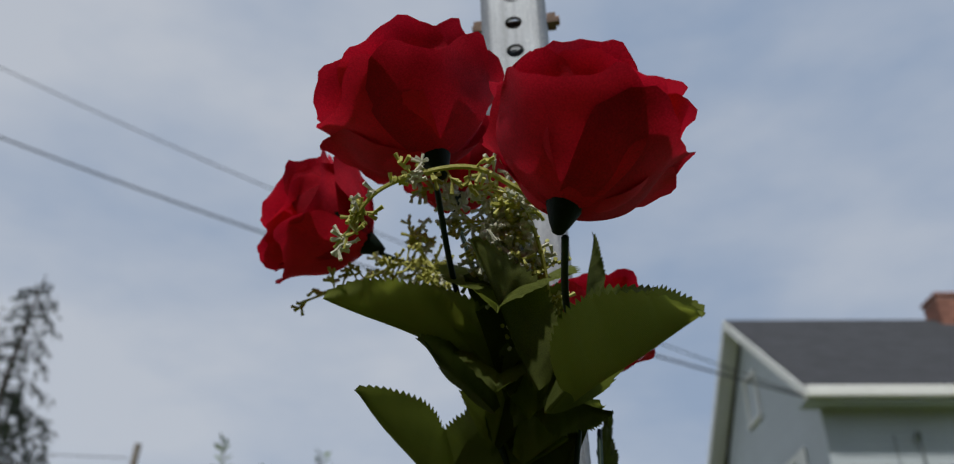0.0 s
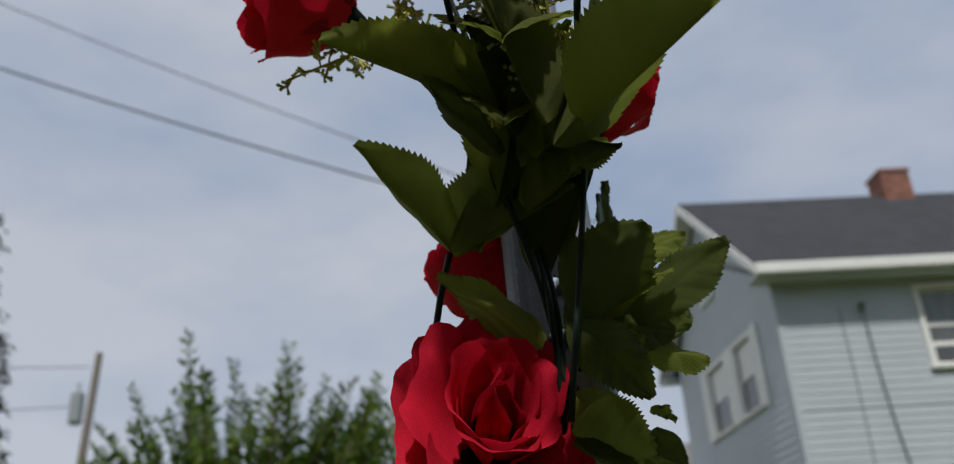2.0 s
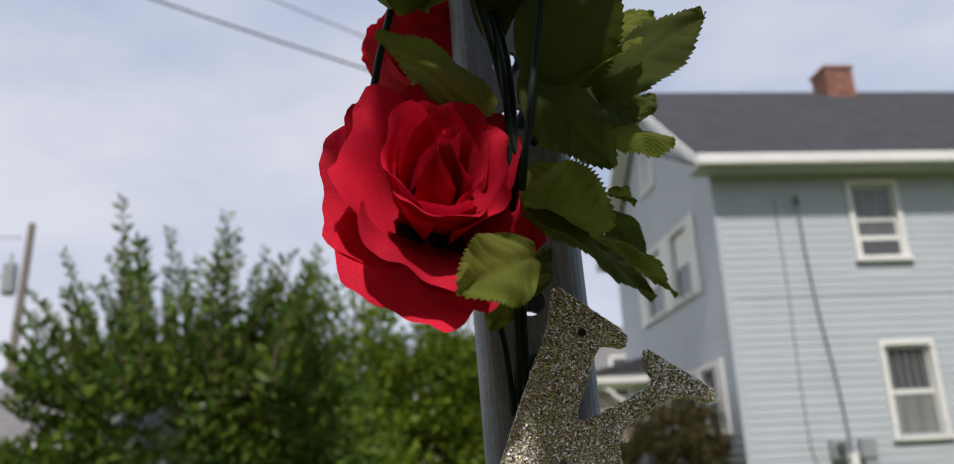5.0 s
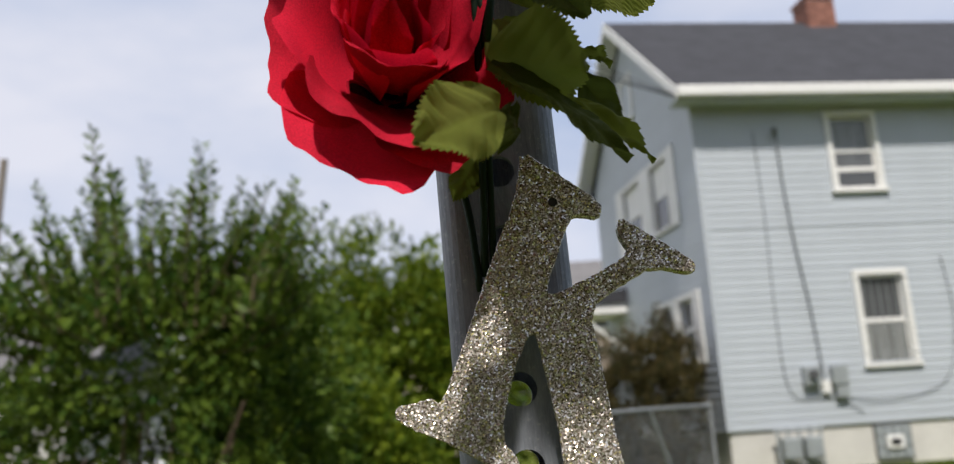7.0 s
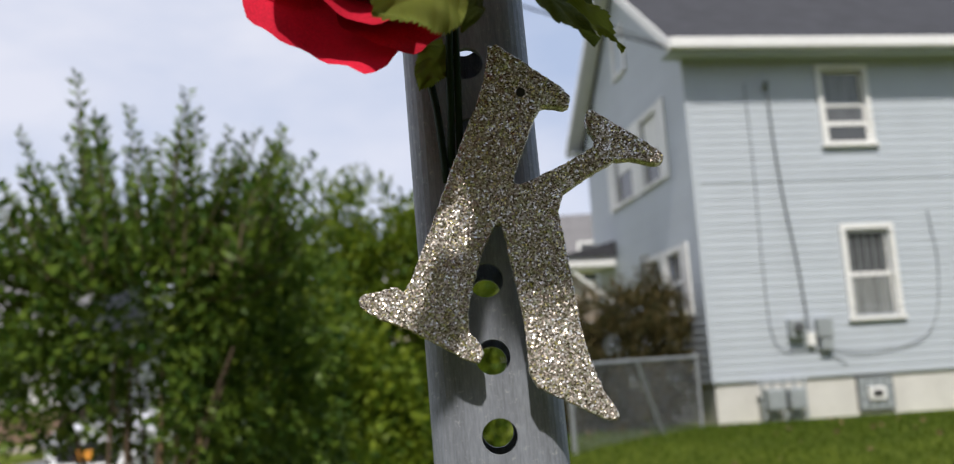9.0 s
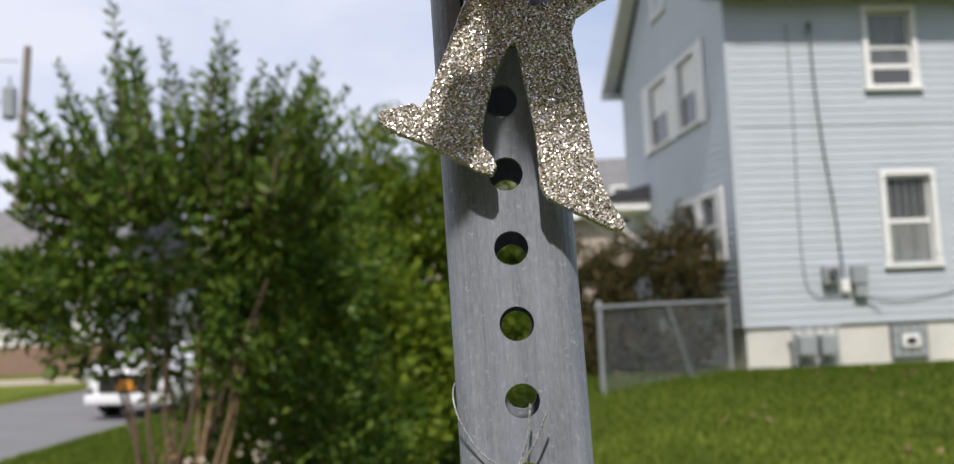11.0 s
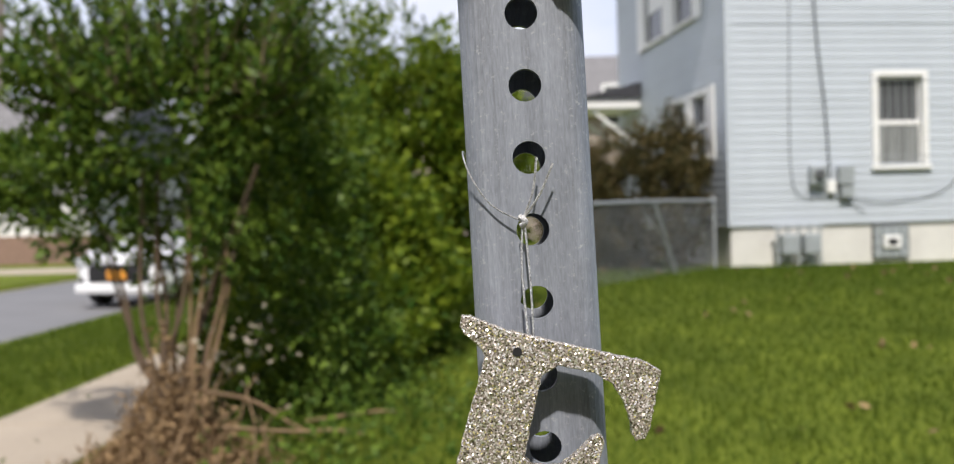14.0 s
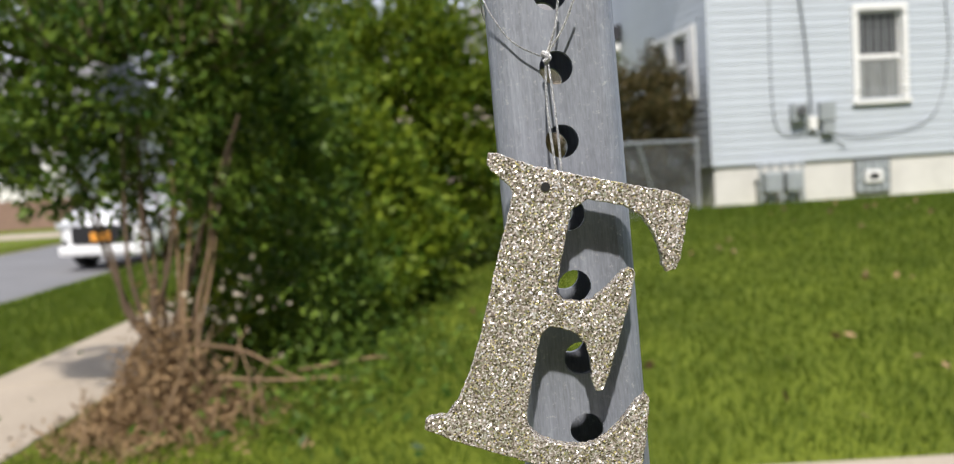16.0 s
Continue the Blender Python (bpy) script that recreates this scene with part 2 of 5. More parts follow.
M_BROWNB = mat("brown_brick", (0.24, 0.155, 0.115), 0.9, var=0.2, scale=8, fine=40)
M_MORT = mat("mortar", (0.35, 0.32, 0.29), 0.9, var=0.2, scale=10, fine=90)
M_GREY = mat("meter_grey", (0.30, 0.33, 0.34), 0.5, var=0.15, scale=8, fine=80)
M_COND = mat("grey_conduit", (0.20, 0.22, 0.24), 0.5, var=0.2, scale=5, fine=40, bump=0)
M_CABLE = mat("black_cable", (0.03, 0.03, 0.035), 0.6, var=0.2, scale=5, fine=40, bump=0)
M_GRASSG = mat("turf", (0.072, 0.103, 0.009), 0.9, var=0.35, scale=1.1, fine=30, bump=0.8, dist=0.03, tint=(0.110, 0.135, 0.012), spec=0.15)
M_ASPH = mat("asphalt", (0.145, 0.145, 0.15), 0.9, var=0.15, scale=0.8, fine=60, bump=0.4, dist=0.006)
M_CONC = mat("concrete", (0.33, 0.28, 0.22), 0.85, var=0.14, scale=1.6, fine=50, bump=0.3, dist=0.004, rand=0.1)
M_BLADE = island_mat("grass_blades", (0.050, 0.090, 0.008), (0.100, 0.142, 0.015), 0.6, 0.3)
M_BUSH = island_mat("privet_leaves", (0.024, 0.066, 0.011), (0.155, 0.228, 0.030), 0.45, 0.33)
M_BUSH2 = island_mat("hedge_leaves", (0.035, 0.085, 0.008), (0.20, 0.255, 0.020), 0.5, 0.34)
M_BUSH3 = island_mat("dull_shrub_leaves", (0.026, 0.034, 0.012), (0.120, 0.090, 0.034), 0.6, 0.25)
M_CONIF = island_mat("spruce_needles", (0.010, 0.016, 0.010), (0.025, 0.035, 0.018), 0.7, 0.1)
M_FAR = island_mat("far_leaves", (0.035, 0.06, 0.015), (0.09, 0.11, 0.03), 0.6, 0.25)
M_DRY = island_mat("dry_leaves", (0.12, 0.078, 0.042), (0.40, 0.27, 0.145), 0.8, 0.2)
M_WHITEF = island_mat("pale_flowers", (0.26, 0.22, 0.15), (0.50, 0.44, 0.34), 0.8, 0.3)
M_BARK = mat("bark", (0.105, 0.072, 0.046), 0.9, var=0.4, scale=12, fine=90, bump=0.6, dist=0.006, stretch=(1, 1, 0.2))
M_CANE = mat("dry_cane", (0.22, 0.145, 0.080), 0.85, var=0.3, scale=15, fine=90, bump=0.4, dist=0.003, stretch=(1, 1, 0.3))
M_DBARK = mat("dark_bark", (0.05, 0.042, 0.038), 0.9, var=0.3, scale=8, fine=60)
M_POLE = mat("weathered_pole", (0.22, 0.19, 0.16), 0.9, var=0.3, scale=3, fine=40, stretch=(1, 1, 0.1))
M_GALV = mat("galvanised_pipe", (0.36, 0.38, 0.40), 0.5, metal=0.5, var=0.2, scale=10, fine=200)
M_CARW = mat("white_car_paint", (0.78, 0.79, 0.80), 0.22, var=0.04, scale=3, fine=40, bump=0)
M_TYRE = mat("tyre_rubber", (0.025, 0.025, 0.026), 0.85, var=0.2, scale=10, fine=100)
M_BLACK = mat("black_plastic", (0.02, 0.02, 0.022), 0.45, var=0.2, scale=10, fine=100)
M_ALLOY = mat("alloy_rim", (0.55, 0.56, 0.58), 0.35, metal=0.8, var=0.1, scale=10, fine=100)
M_LAMPG = glass_mat("headlamp_glass", (0.55, 0.57, 0.6))
M_PLATE = mat("plate_amber", (0.70, 0.30, 0.04), 0.5, var=0.15, scale=20, fine=80)
M_WHITEW = mat("far_white_siding", (0.74, 0.73, 0.70), 0.7, var=0.08, scale=2, fine=40)
M_TAN = mat("far_tan_siding", (0.48, 0.40, 0.34), 0.8, var=0.12, scale=2, fine=40)
M_GROOF = mat("grey_shingles", (0.16, 0.155, 0.155), 0.9, var=0.25, scale=3, fine=40, bump=0.4, dist=0.01)


# ---- building helpers ----
def obj(name, bm, material, smooth=False):
    me = bpy.data.meshes.new(name)
    bm.normal_update()
    bm.to_mesh(me)
    bm.free()
    if material:
        me.materials.append(material)
    if smooth:
        for p in me.polygons:
            p.use_smooth = True
    return new(name, me)


def part(name, bm, material, parent, label="", smooth=False):
    """One mesh object under a thing or under a part."""
    ob = obj(name, bm, material, smooth)
    ob.parent = parent
    if label:
        ob["label"] = label
    return ob


def empty(name, at=(0, 0, 0), **tags):
    ob = new(name)
    ob.location = at
    return tagged(ob, **tags)


def thing(name, bm, material, smooth=False, **tags):
    return tagged(obj(name, bm, material, smooth), **tags)


def mesh_of(name, verts, faces, material, smooth=False):
    me = bpy.data.meshes.new(name)
    me.from_pydata([tuple(v) for v in verts], [], [tuple(f) for f in faces])
    me.materials.append(material)
    if smooth:
        for p in me.polygons:
            p.use_smooth = True
    return new(name, me)


def box(x0, x1, y0, y1, z0, z1, bm=None, bevel=0.0):
    bm = bm or bmesh.new()
    r = bmesh.ops.create_cube(bm, size=1)
    for v in r["verts"]:
        v.co = Vector((x0 + (v.co.x + 0.5) * (x1 - x0), y0 + (v.co.y + 0.5) * (y1 - y0), z0 + (v.co.z + 0.5) * (z1 - z0)))
    if bevel:
        es = list({e for v in r["verts"] for e in v.link_edges})
        bmesh.ops.bevel(bm, geom=es, offset=bevel, segments=2, affect="EDGES", profile=0.6)
    return bm


def rod(points, radii, bm=None, sides=8, cap=True):
    """A tube through points, tapering by radii."""
    bm = bm or bmesh.new()
    pts = [Vector(p) for p in points]
    if not isinstance(radii, (list, tuple)):
        radii = [radii] * len(pts)
    rings, ref = [], None
    for i, p in enumerate(pts):
        d = (pts[min(i + 1, len(pts) - 1)] - pts[max(i - 1, 0)]).normalized()
        if ref is None:
            ref = d.orthogonal().normalized()
        s = d.cross(ref)
        s = s.normalized() if s.length > 1e-5 else d.orthogonal().normalized()
        ref = s.cross(d).normalized()
        rings.append([bm.verts.new(p + radii[i] * (math.cos(a) * ref + math.sin(a) * s)) for a in (2 * math.pi * k / sides for k in range(sides))])
    for a, b in zip(rings, rings[1:]):
        for k in range(sides):
            bm.faces.new((a[k], a[(k + 1) % sides], b[(k + 1) % sides], b[k]))
    if cap:
        bm.faces.new(list(reversed(rings[0])))
        bm.faces.new(rings[-1])
    return bm


def spline(points, n=8):
    """Points of a smooth line through the given points."""
    P = [Vector(p) for p in points]
    P = [2 * P[0] - P[1]] + P + [2 * P[-1] - P[-2]]
    out = []
    for i in range(1, len(P) - 2):
        a, b, c, d = P[i - 1:i + 3]
        for k in range(n):
            t = k / n
            out.append(0.5 * (2 * b + (c - a) * t + (2 * a - 5 * b + 4 * c - d) * t * t + (3 * b - a - 3 * c + d) * t ** 3))
    out.append(P[-2])
    return out


def frame_to(base, tip, up):
    """Local y runs from base to tip, local z as near to up as it goes."""
    y = (Vector(tip) - Vector(base)).normalized()
    x = y.cross(Vector(up)).normalized()
    z = x.cross(y)
    m = Matrix((x, y, z)).transposed().to_4x4()
    m.translation = base
    return m


def leaves_mesh(name, centres, dirs, sizes, material, rng, width=0.5, fold=0.25):
    """Many small pointed leaves, each of two folded halves, as one mesh."""
    c, d = np.asarray(centres, float), np.asarray(dirs, float)
    n = len(c)
    d /= np.linalg.norm(d, axis=1, keepdims=True) + 1e-9
    r = rng.normal(size=(n, 3))
    s = np.cross(d, r)
    s /= np.linalg.norm(s, axis=1, keepdims=True) + 1e-9
    u = np.cross(s, d)
    L = np.asarray(sizes)[:, None]
    base, tip = c, c + d * L
    mid = c + d * L * 0.45 - u * L * fold * 0.4
    a, b = mid + s * L * width * 0.5 + u * L * fold * 0.4, mid - s * L * width * 0.5 + u * L * fold * 0.4
    verts = np.stack([base, a, tip, b], 1).reshape(-1, 3)
    i = np.arange(n) * 4
    faces = np.concatenate([np.stack([i, i + 1, i + 2], 1), np.stack([i, i + 2, i + 3], 1)])
    return mesh_of(name, verts, faces, material)


# ---- ground, road, walks ----
def rise(x, y):
    """The lawn climbs a little towards the house."""
    k = min(1, max(0, (y - 5) / 7.5)) * min(1, max(0, (x + 2.0) / 2.0))
    return 0.27 * k * k * (3 - 2 * k)


def ground_sheet():
    xs = [-900, -300, -120, -60, -40, -28, -20, -14, -10.3, -10.06, -10.05, -5.36, -5.35, -4.6, -4, -3.27, -2.2] + [-2 + 0.5 * i for i in range(29)] + [16, 22, 30, 60, 120, 300, 900]
    ys = [-900, -300, -120, -60, -30, -15, -8, -4] + [-2 + 0.5 * i for i in range(34)] + [16, 18, 21, 25, 30, 40, 60, 120, 300, 900]
    verts = [(x, y, -0.14 if -10.06 < x < -5.355 else rise(x, y)) for y in ys for x in xs]
    nx = len(xs)
    faces = [(j * nx + i, j * nx + i + 1, (j + 1) * nx + i + 1, (j + 1) * nx + i) for j in range(len(ys) - 1) for i in range(nx - 1)]
    return tagged(mesh_of("ground", verts, faces, M_GRASSG, True), label="green mown lawn reaching to the houses", category="ground", kind="structure")


ground_sheet()
thing("road", box(-10.0, -5.4, -60, 160, -0.16, -0.10), M_ASPH, label="worn grey asphalt street beside the verge", category="road", kind="structure")
for kx in (-5.4, -10.15):
    kerb = empty("kerb", (kx, 0, 0), label="pale concrete kerb along the street", category="kerb", kind="structure")
    for i in range(24):
        part("kerb_stone", box(0, 0.15, -6 + 2.5 * i, -6 + 2.5 * i + 2.49, -0.16, -0.075, bevel=0.012), M_CONC, kerb)
walk_slabs = empty("pavement", (-3.22, 0, 0), label="narrow pale concrete pavement with dry leaves", category="pavement", kind="structure")
for i in range(22):
    part("slab", box(0, 0.98, -4 + 1.5 * i, -4 + 1.5 * i + 1.485, -0.08, 0.012, bevel=0.008), M_CONC, walk_slabs)
cross_walk = empty("pavement", (0.62, 1.43, 0), label="pale concrete pavement at the lawn's edge", category="pavement", kind="structure")
for i in range(8):
    part("slab", box(1.5 * i, 1.5 * i + 1.485, 0, 1.46, -0.08, 0.012, bevel=0.008), M_CONC, cross_walk)
drive = empty("driveway", (-17.5, 21.5, 0), label="pale concrete driveway crossing the far verge", category="driveway", kind="structure")
for i in range(3):
    part("slab", box(2.4 * i, 2.4 * i + 2.38, 0, 2.6, -0.08, 0.012, bevel=0.01), M_CONC, drive)


def grass(name, n, x0, x1, y0, y1, rng, label, h=(0.03, 0.075)):
    x, y = rng.uniform(x0, x1, n), y0 + (y1 - y0) * rng.uniform(0, 1, n) ** 1.25
    z = np.array([rise(a, b) for a, b in zip(x, y)]) - 0.004
    keep = ~((x > 0.6) & (y > 1.41) & (y < 2.92)) & ~((x > -3.24) & (x < -2.22)) & ~((x > -10.2) & (x < -5.22)) & ~((x > 3.2) & (y > 13.4))
    x, y, z = x[keep], y[keep], z[keep]
    k = len(x)
    a, w, hh = rng.uniform(0, 2 * np.pi, k), rng.uniform(0.002, 0.0042, k) * (1 + y / 9), rng.uniform(*h, k)
    lx, ly = rng.normal(0, 0.35, k) * hh, rng.normal(0, 0.35, k) * hh
    v = np.stack([np.stack([x - w * np.cos(a), y - w * np.sin(a), z], 1), np.stack([x + w * np.cos(a), y + w * np.sin(a), z], 1), np.stack([x + lx, y + ly, z + hh], 1)], 1).reshape(-1, 3)
    return tagged(mesh_of(name, v, (np.arange(k * 3).reshape(-1, 3)), M_BLADE), label=label, category="grass", kind="stuff")


rng = np.random.default_rng(5)
grass("lawn_grass", 230000, -2.2, 9.5, -2.4, 13.6, rng, "short green lawn grass in front of the house")
grass("verge_grass", 50000, -5.2, -3.2, 2.0, 18.0, rng, "green verge grass between pavement and street")
n = 130
fx, fy = rng.uniform(-2.2, 9, n), rng.uniform(2.8, 13, n)
fallen = leaves_mesh("fallen_leaves", np.stack([fx, fy, [rise(a, b) + 0.055 for a, b in zip(fx, fy)]], 1), rng.normal(size=(n, 3)) * (1, 1, 0.25), rng.uniform(0.05, 0.10, n), M_DRY, rng, 0.8)
tagged(fallen, label="scattered orange brown fallen leaves on the lawn", category="leaves", kind="stuff")
n = 9000
fx, fy = rng.normal(-1.68, 0.22, n), rng.normal(4.0, 0.26, n)
litter = leaves_mesh("leaf_litter", np.stack([fx, fy, np.abs(rng.normal(0.03, 0.27, n)) * np.exp(-((fx + 1.70) / 0.26) ** 2 - ((fy - 4.05) / 0.32) ** 2) + 0.01], 1), rng.normal(size=(n, 3)) * (1, 1, 0.8), rng.uniform(0.025, 0.065, n), M_DRY, rng, 0.3)
tagged(litter, label="dry brown leaf litter and twigs under the bush", category="leaves", kind="stuff")


# ---- the blue house ----
HX0, HX1, HY0, HY1 = 3.55, 13.5, 13.5, 19.6
EAVE, RIDGE, RY = 6.32, 9.02, 16.55
house = empty("house", (HX0, HY0, 0.15), label="two-storey pale blue clapboard house with dark roof", category="house")
house.rotation_euler.z = radians(8)


def local(bm):
    bmesh.ops.translate(bm, verts=bm.verts, vec=-Vector((HX0, HY0, 0.15)))
    return bm


def hpart(name, bm, material, parent=None, label="", smooth=False):
    return part(name, local(bm) if parent is None else bm, material, parent or house, label, smooth)


FRONT = [(6.02, 6.78, 1.84, 3.23), (5.93, 6.68, 4.70, 5.93), (9.6, 10.4, 1.84, 3.23), (9.6, 10.4, 4.70, 5.93)]
SIDE = [(14.85, 15.75, 4.5, 5.72), (16.4, 17.5, 4.5, 5.72), (14.3, 14.95, 2.1, 3.1), (15.3, 15.9, 2.1, 3.1), (16.35, 16.95, 7.05, 7.85)]
hpart("foundation", box(HX0 + 0.03, HX1 - 0.03, HY0 + 0.03, HY1 - 0.03, -0.25, 0.91), M_FOUND, label="white painted block foundation")


def wall_with_holes(a0, a1, z0, z1, holes, put, thick=0.16):
    """A wall of upright and level pieces that leaves its openings free."""
    bm = bmesh.new()
    cuts_a = sorted({a0, a1, *(h[0] for h in holes), *(h[1] for h in holes)})
    cuts_z = sorted({z0, z1, *(h[2] for h in holes), *(h[3] for h in holes)})
    for p, q in zip(cuts_a, cuts_a[1:]):
        for r, s in zip(cuts_z, cuts_z[1:]):
            m = ((p + q) / 2, (r + s) / 2)
            if not any(h[0] < m[0] < h[1] and h[2] < m[1] < h[3] for h in holes):
                put(bm, p, q, r, s, thick)
    bmesh.ops.remove_doubles(bm, verts=bm.verts, dist=0.0005)
    return bm


hpart("wall", wall_with_holes(HX0, HX1, 0.91, EAVE, FRONT, lambda bm, p, q, r, s, k: box(p, q, HY0, HY0 + k, r, s, bm)), M_SIDE)
hpart("belt_board", box(HX0 + 0.09, HX1, HY0 - 0.021, HY0 - 0.0165, 4.06, 4.10), M_SIDE)
hpart("wall", wall_with_holes(HY0 + 0.16, HY1, 0.91, EAVE, SIDE[:4], lambda bm, p, q, r, s, k: box(HX0, HX0 + k, p, q, r, s, bm)), M_SIDE)
hpart("wall", box(HX0 + 0.16, HX1, HY1 - 0.16, HY1, 0.91, EAVE), M_SIDE)
hpart("wall", box(HX1 - 0.16, HX1, HY0 + 0.16, HY1 - 0.16, 0.91, EAVE), M_SIDE)
hpart("upper_floor", box(HX0 + 0.16, HX1 - 0.16, HY0 + 0.16, HY1 - 0.16, 3.72, 3.8), M_TAN)
for gx in (HX0, HX1 - 0.16):
    bm = bmesh.new()
    f = bm.faces.new([bm.verts.new(v) for v in ((gx, HY0, EAVE), (gx, HY1, EAVE), (gx, RY, RIDGE - 0.12))])
    r = bmesh.ops.extrude_face_region(bm, geom=[f])
    bmesh.ops.translate(bm, verts=[v for v in r["geom"] if isinstance(v, bmesh.types.BMVert)], vec=(0.16, 0, 0))
    bmesh.ops.recalc_face_normals(bm, faces=bm.faces)
    hpart("gable", bm, M_SIDE)

# clapboards, one strip each, cut where windows stand
COURSE = 0.131


def clap(a0, a1, z, face):
    """A board, thicker at its lower edge."""
    bm = bmesh.new()
    prof = ((0.002, z), (0.015, z), (0.015, z + 0.010), (0.006, z + COURSE), (0.002, z + COURSE))
    ends = []
    for a in (a0, a1):
        ends.append([bm.verts.new((a, HY0 - d, h) if face == "front" else (HX0 - d, a, h)) for d, h in prof])
    for k in range(5):
        bm.faces.new((ends[0][k], ends[0][(k + 1) % 5], ends[1][(k + 1) % 5], ends[1][k]))
    bm.faces.new(ends[0])
    bm.faces.new(list(reversed(ends[1])))
    bmesh.ops.recalc_face_normals(bm, faces=bm.faces)
    return bm


def spans(a0, a1, z, holes):
    segs = [(a0, a1)]
    for h in holes:
        if h[2] - 0.13 < z + COURSE and z < h[3] + 0.13:
            segs = [t for s in segs for t in ((s[0], min(s[1], h[0] - 0.12)), (max(s[0], h[1] + 0.12), s[1])) if t[1] - t[0] > 0.05]
    return segs


z = 0.91
while z < RIDGE - 0.4:
    if z < EAVE - 0.15:
        for a0, a1 in spans(HX0 + 0.09, HX1, z, FRONT):
            hpart("clapboard", clap(a0, a1, z, "front"), M_SIDE)
    k = max(0, (z + COURSE - EAVE) / (RIDGE - EAVE))
    for a0, a1 in spans(max(HY0 + 0.09, HY0 + (RY - HY0) * k + 0.12), min(HY1, HY1 - (HY1 - RY) * k - 0.12), z, SIDE):
        hpart("clapboard", clap(a0, a1, z, "side"), M_SIDE)
    z += COURSE
bm = box(HX0 - 0.026, HX0 + 0.088, HY0 - 0.026, HY0 - 0.002, 0.91, EAVE)
box(HX0 - 0.026, HX0 - 0.002, HY0 - 0.002, HY0 + 0.088, 0.91, EAVE, bm)
hpart("corner_board", bm, M_SIDE)


def window(a0, a1, z0, z1, face, bars=False, shade=False, tiers=None):
    """A white double-hung sash: casing, sill, two sashes with panes, a curtain behind."""
    def bx(p, q, d0, d1, r, s, bm=None):
        return box(p, q, HY0 - d1, HY0 - d0, r, s, bm) if face == "front" else box(HX0 - d1, HX0 - d0, p, q, r, s, bm)
    c = 0.088
    bm = bx(a0 - c, a0, -0.02, 0.045, z0 - c, z1 + c)
    bx(a1, a1 + c, -0.02, 0.045, z0 - c, z1 + c, bm)
    bx(a0, a1, -0.02, 0.043, z1, z1 + c, bm)
    win = hpart("window", bm, M_TRIM, label="white double-hung window with dark panes" + (" behind iron bars" if bars else ""))
    def sub(name, bm, material, label=""):
        ob = part(name, local(bm), material, win, label)
        return ob
    sub("sill", bx(a0 - c - 0.03, a1 + c + 0.03, -0.02, 0.075, z0 - c, z0 - 0.03), M_TRIM)
    zm, s = (z0 + z1) / 2, 0.04
    for f0, f1, d, pane_m in tiers or ((0, 0.5, -0.05, M_GLASS), (0.5, 1, -0.085, M_GLASS)):
        r0, r1 = z0 + f0 * (z1 - z0) - (0.028 if f0 == 0 else 0), z0 + f1 * (z1 - z0)
        bm = bx(a0, a0 + s, d, d + 0.035, r0, r1)
        bx(a1 - s, a1, d, d + 0.035, r0, r1, bm)
        bx(a0 + s, a1 - s, d, d + 0.033, r0, r0 + s, bm)
        bx(a0 + s, a1 - s, d, d + 0.033, r1 - s, r1, bm)
        sub("sash", bm, M_TRIM)
        sub("pane", bx(a0 + s, a1 - s, d + 0.012, d + 0.018, r0 + s, r1 - s), pane_m)
    if shade:
        sub("roller_shade", bx(a0 + s, a1 - s, -0.045, -0.04, zm - 0.08, z1 - 0.02), M_TRIM)
    if bars:
        for i in range(6):
            a = a0 + 0.04 + (a1 - a0 - 0.08) * i / 5
            sub("bar", bx(a - 0.004, a + 0.004, 0.046, 0.054, z0 - 0.02, z1 - 0.02), M_GREY)
        for zz in (z0 - 0.01, z0 + 0.12, z1 - 0.06):
            sub("bar", bx(a0 - 0.05, a1 + 0.05, 0.055, 0.063, zz, zz + 0.010), M_GREY)


window(*FRONT[0], "front", bars=True, tiers=((0, 0.47, -0.05, M_PANEC), (0.47, 1, -0.085, M_GLASS)))
window(*FRONT[1], "front", tiers=((0, 0.25, -0.03, M_GLASS), (0.25, 0.52, -0.05, M_PANED), (0.52, 1, -0.085, M_PANEC)))
window(*FRONT[2], "front")
window(*FRONT[3], "front")
for s in SIDE:
    window(*s, "side", shade=s[2] > 4 and s[2] < 6)
for a0, a1, z0, z1 in ((14.42, 14.73, 4.40, 5.82), (15.87, 16.28, 4.40, 5.82), (17.62, 17.95, 4.40, 5.82), (15.065, 15.185, 2.0, 3.2), (13.96, 14.18, 2.0, 3.2)):
    hpart("shutter", box(HX0 - 0.05, HX0 - 0.016, a0, a1, z0, z1, bevel=0.006), M_TRIM, label="white window shutter")

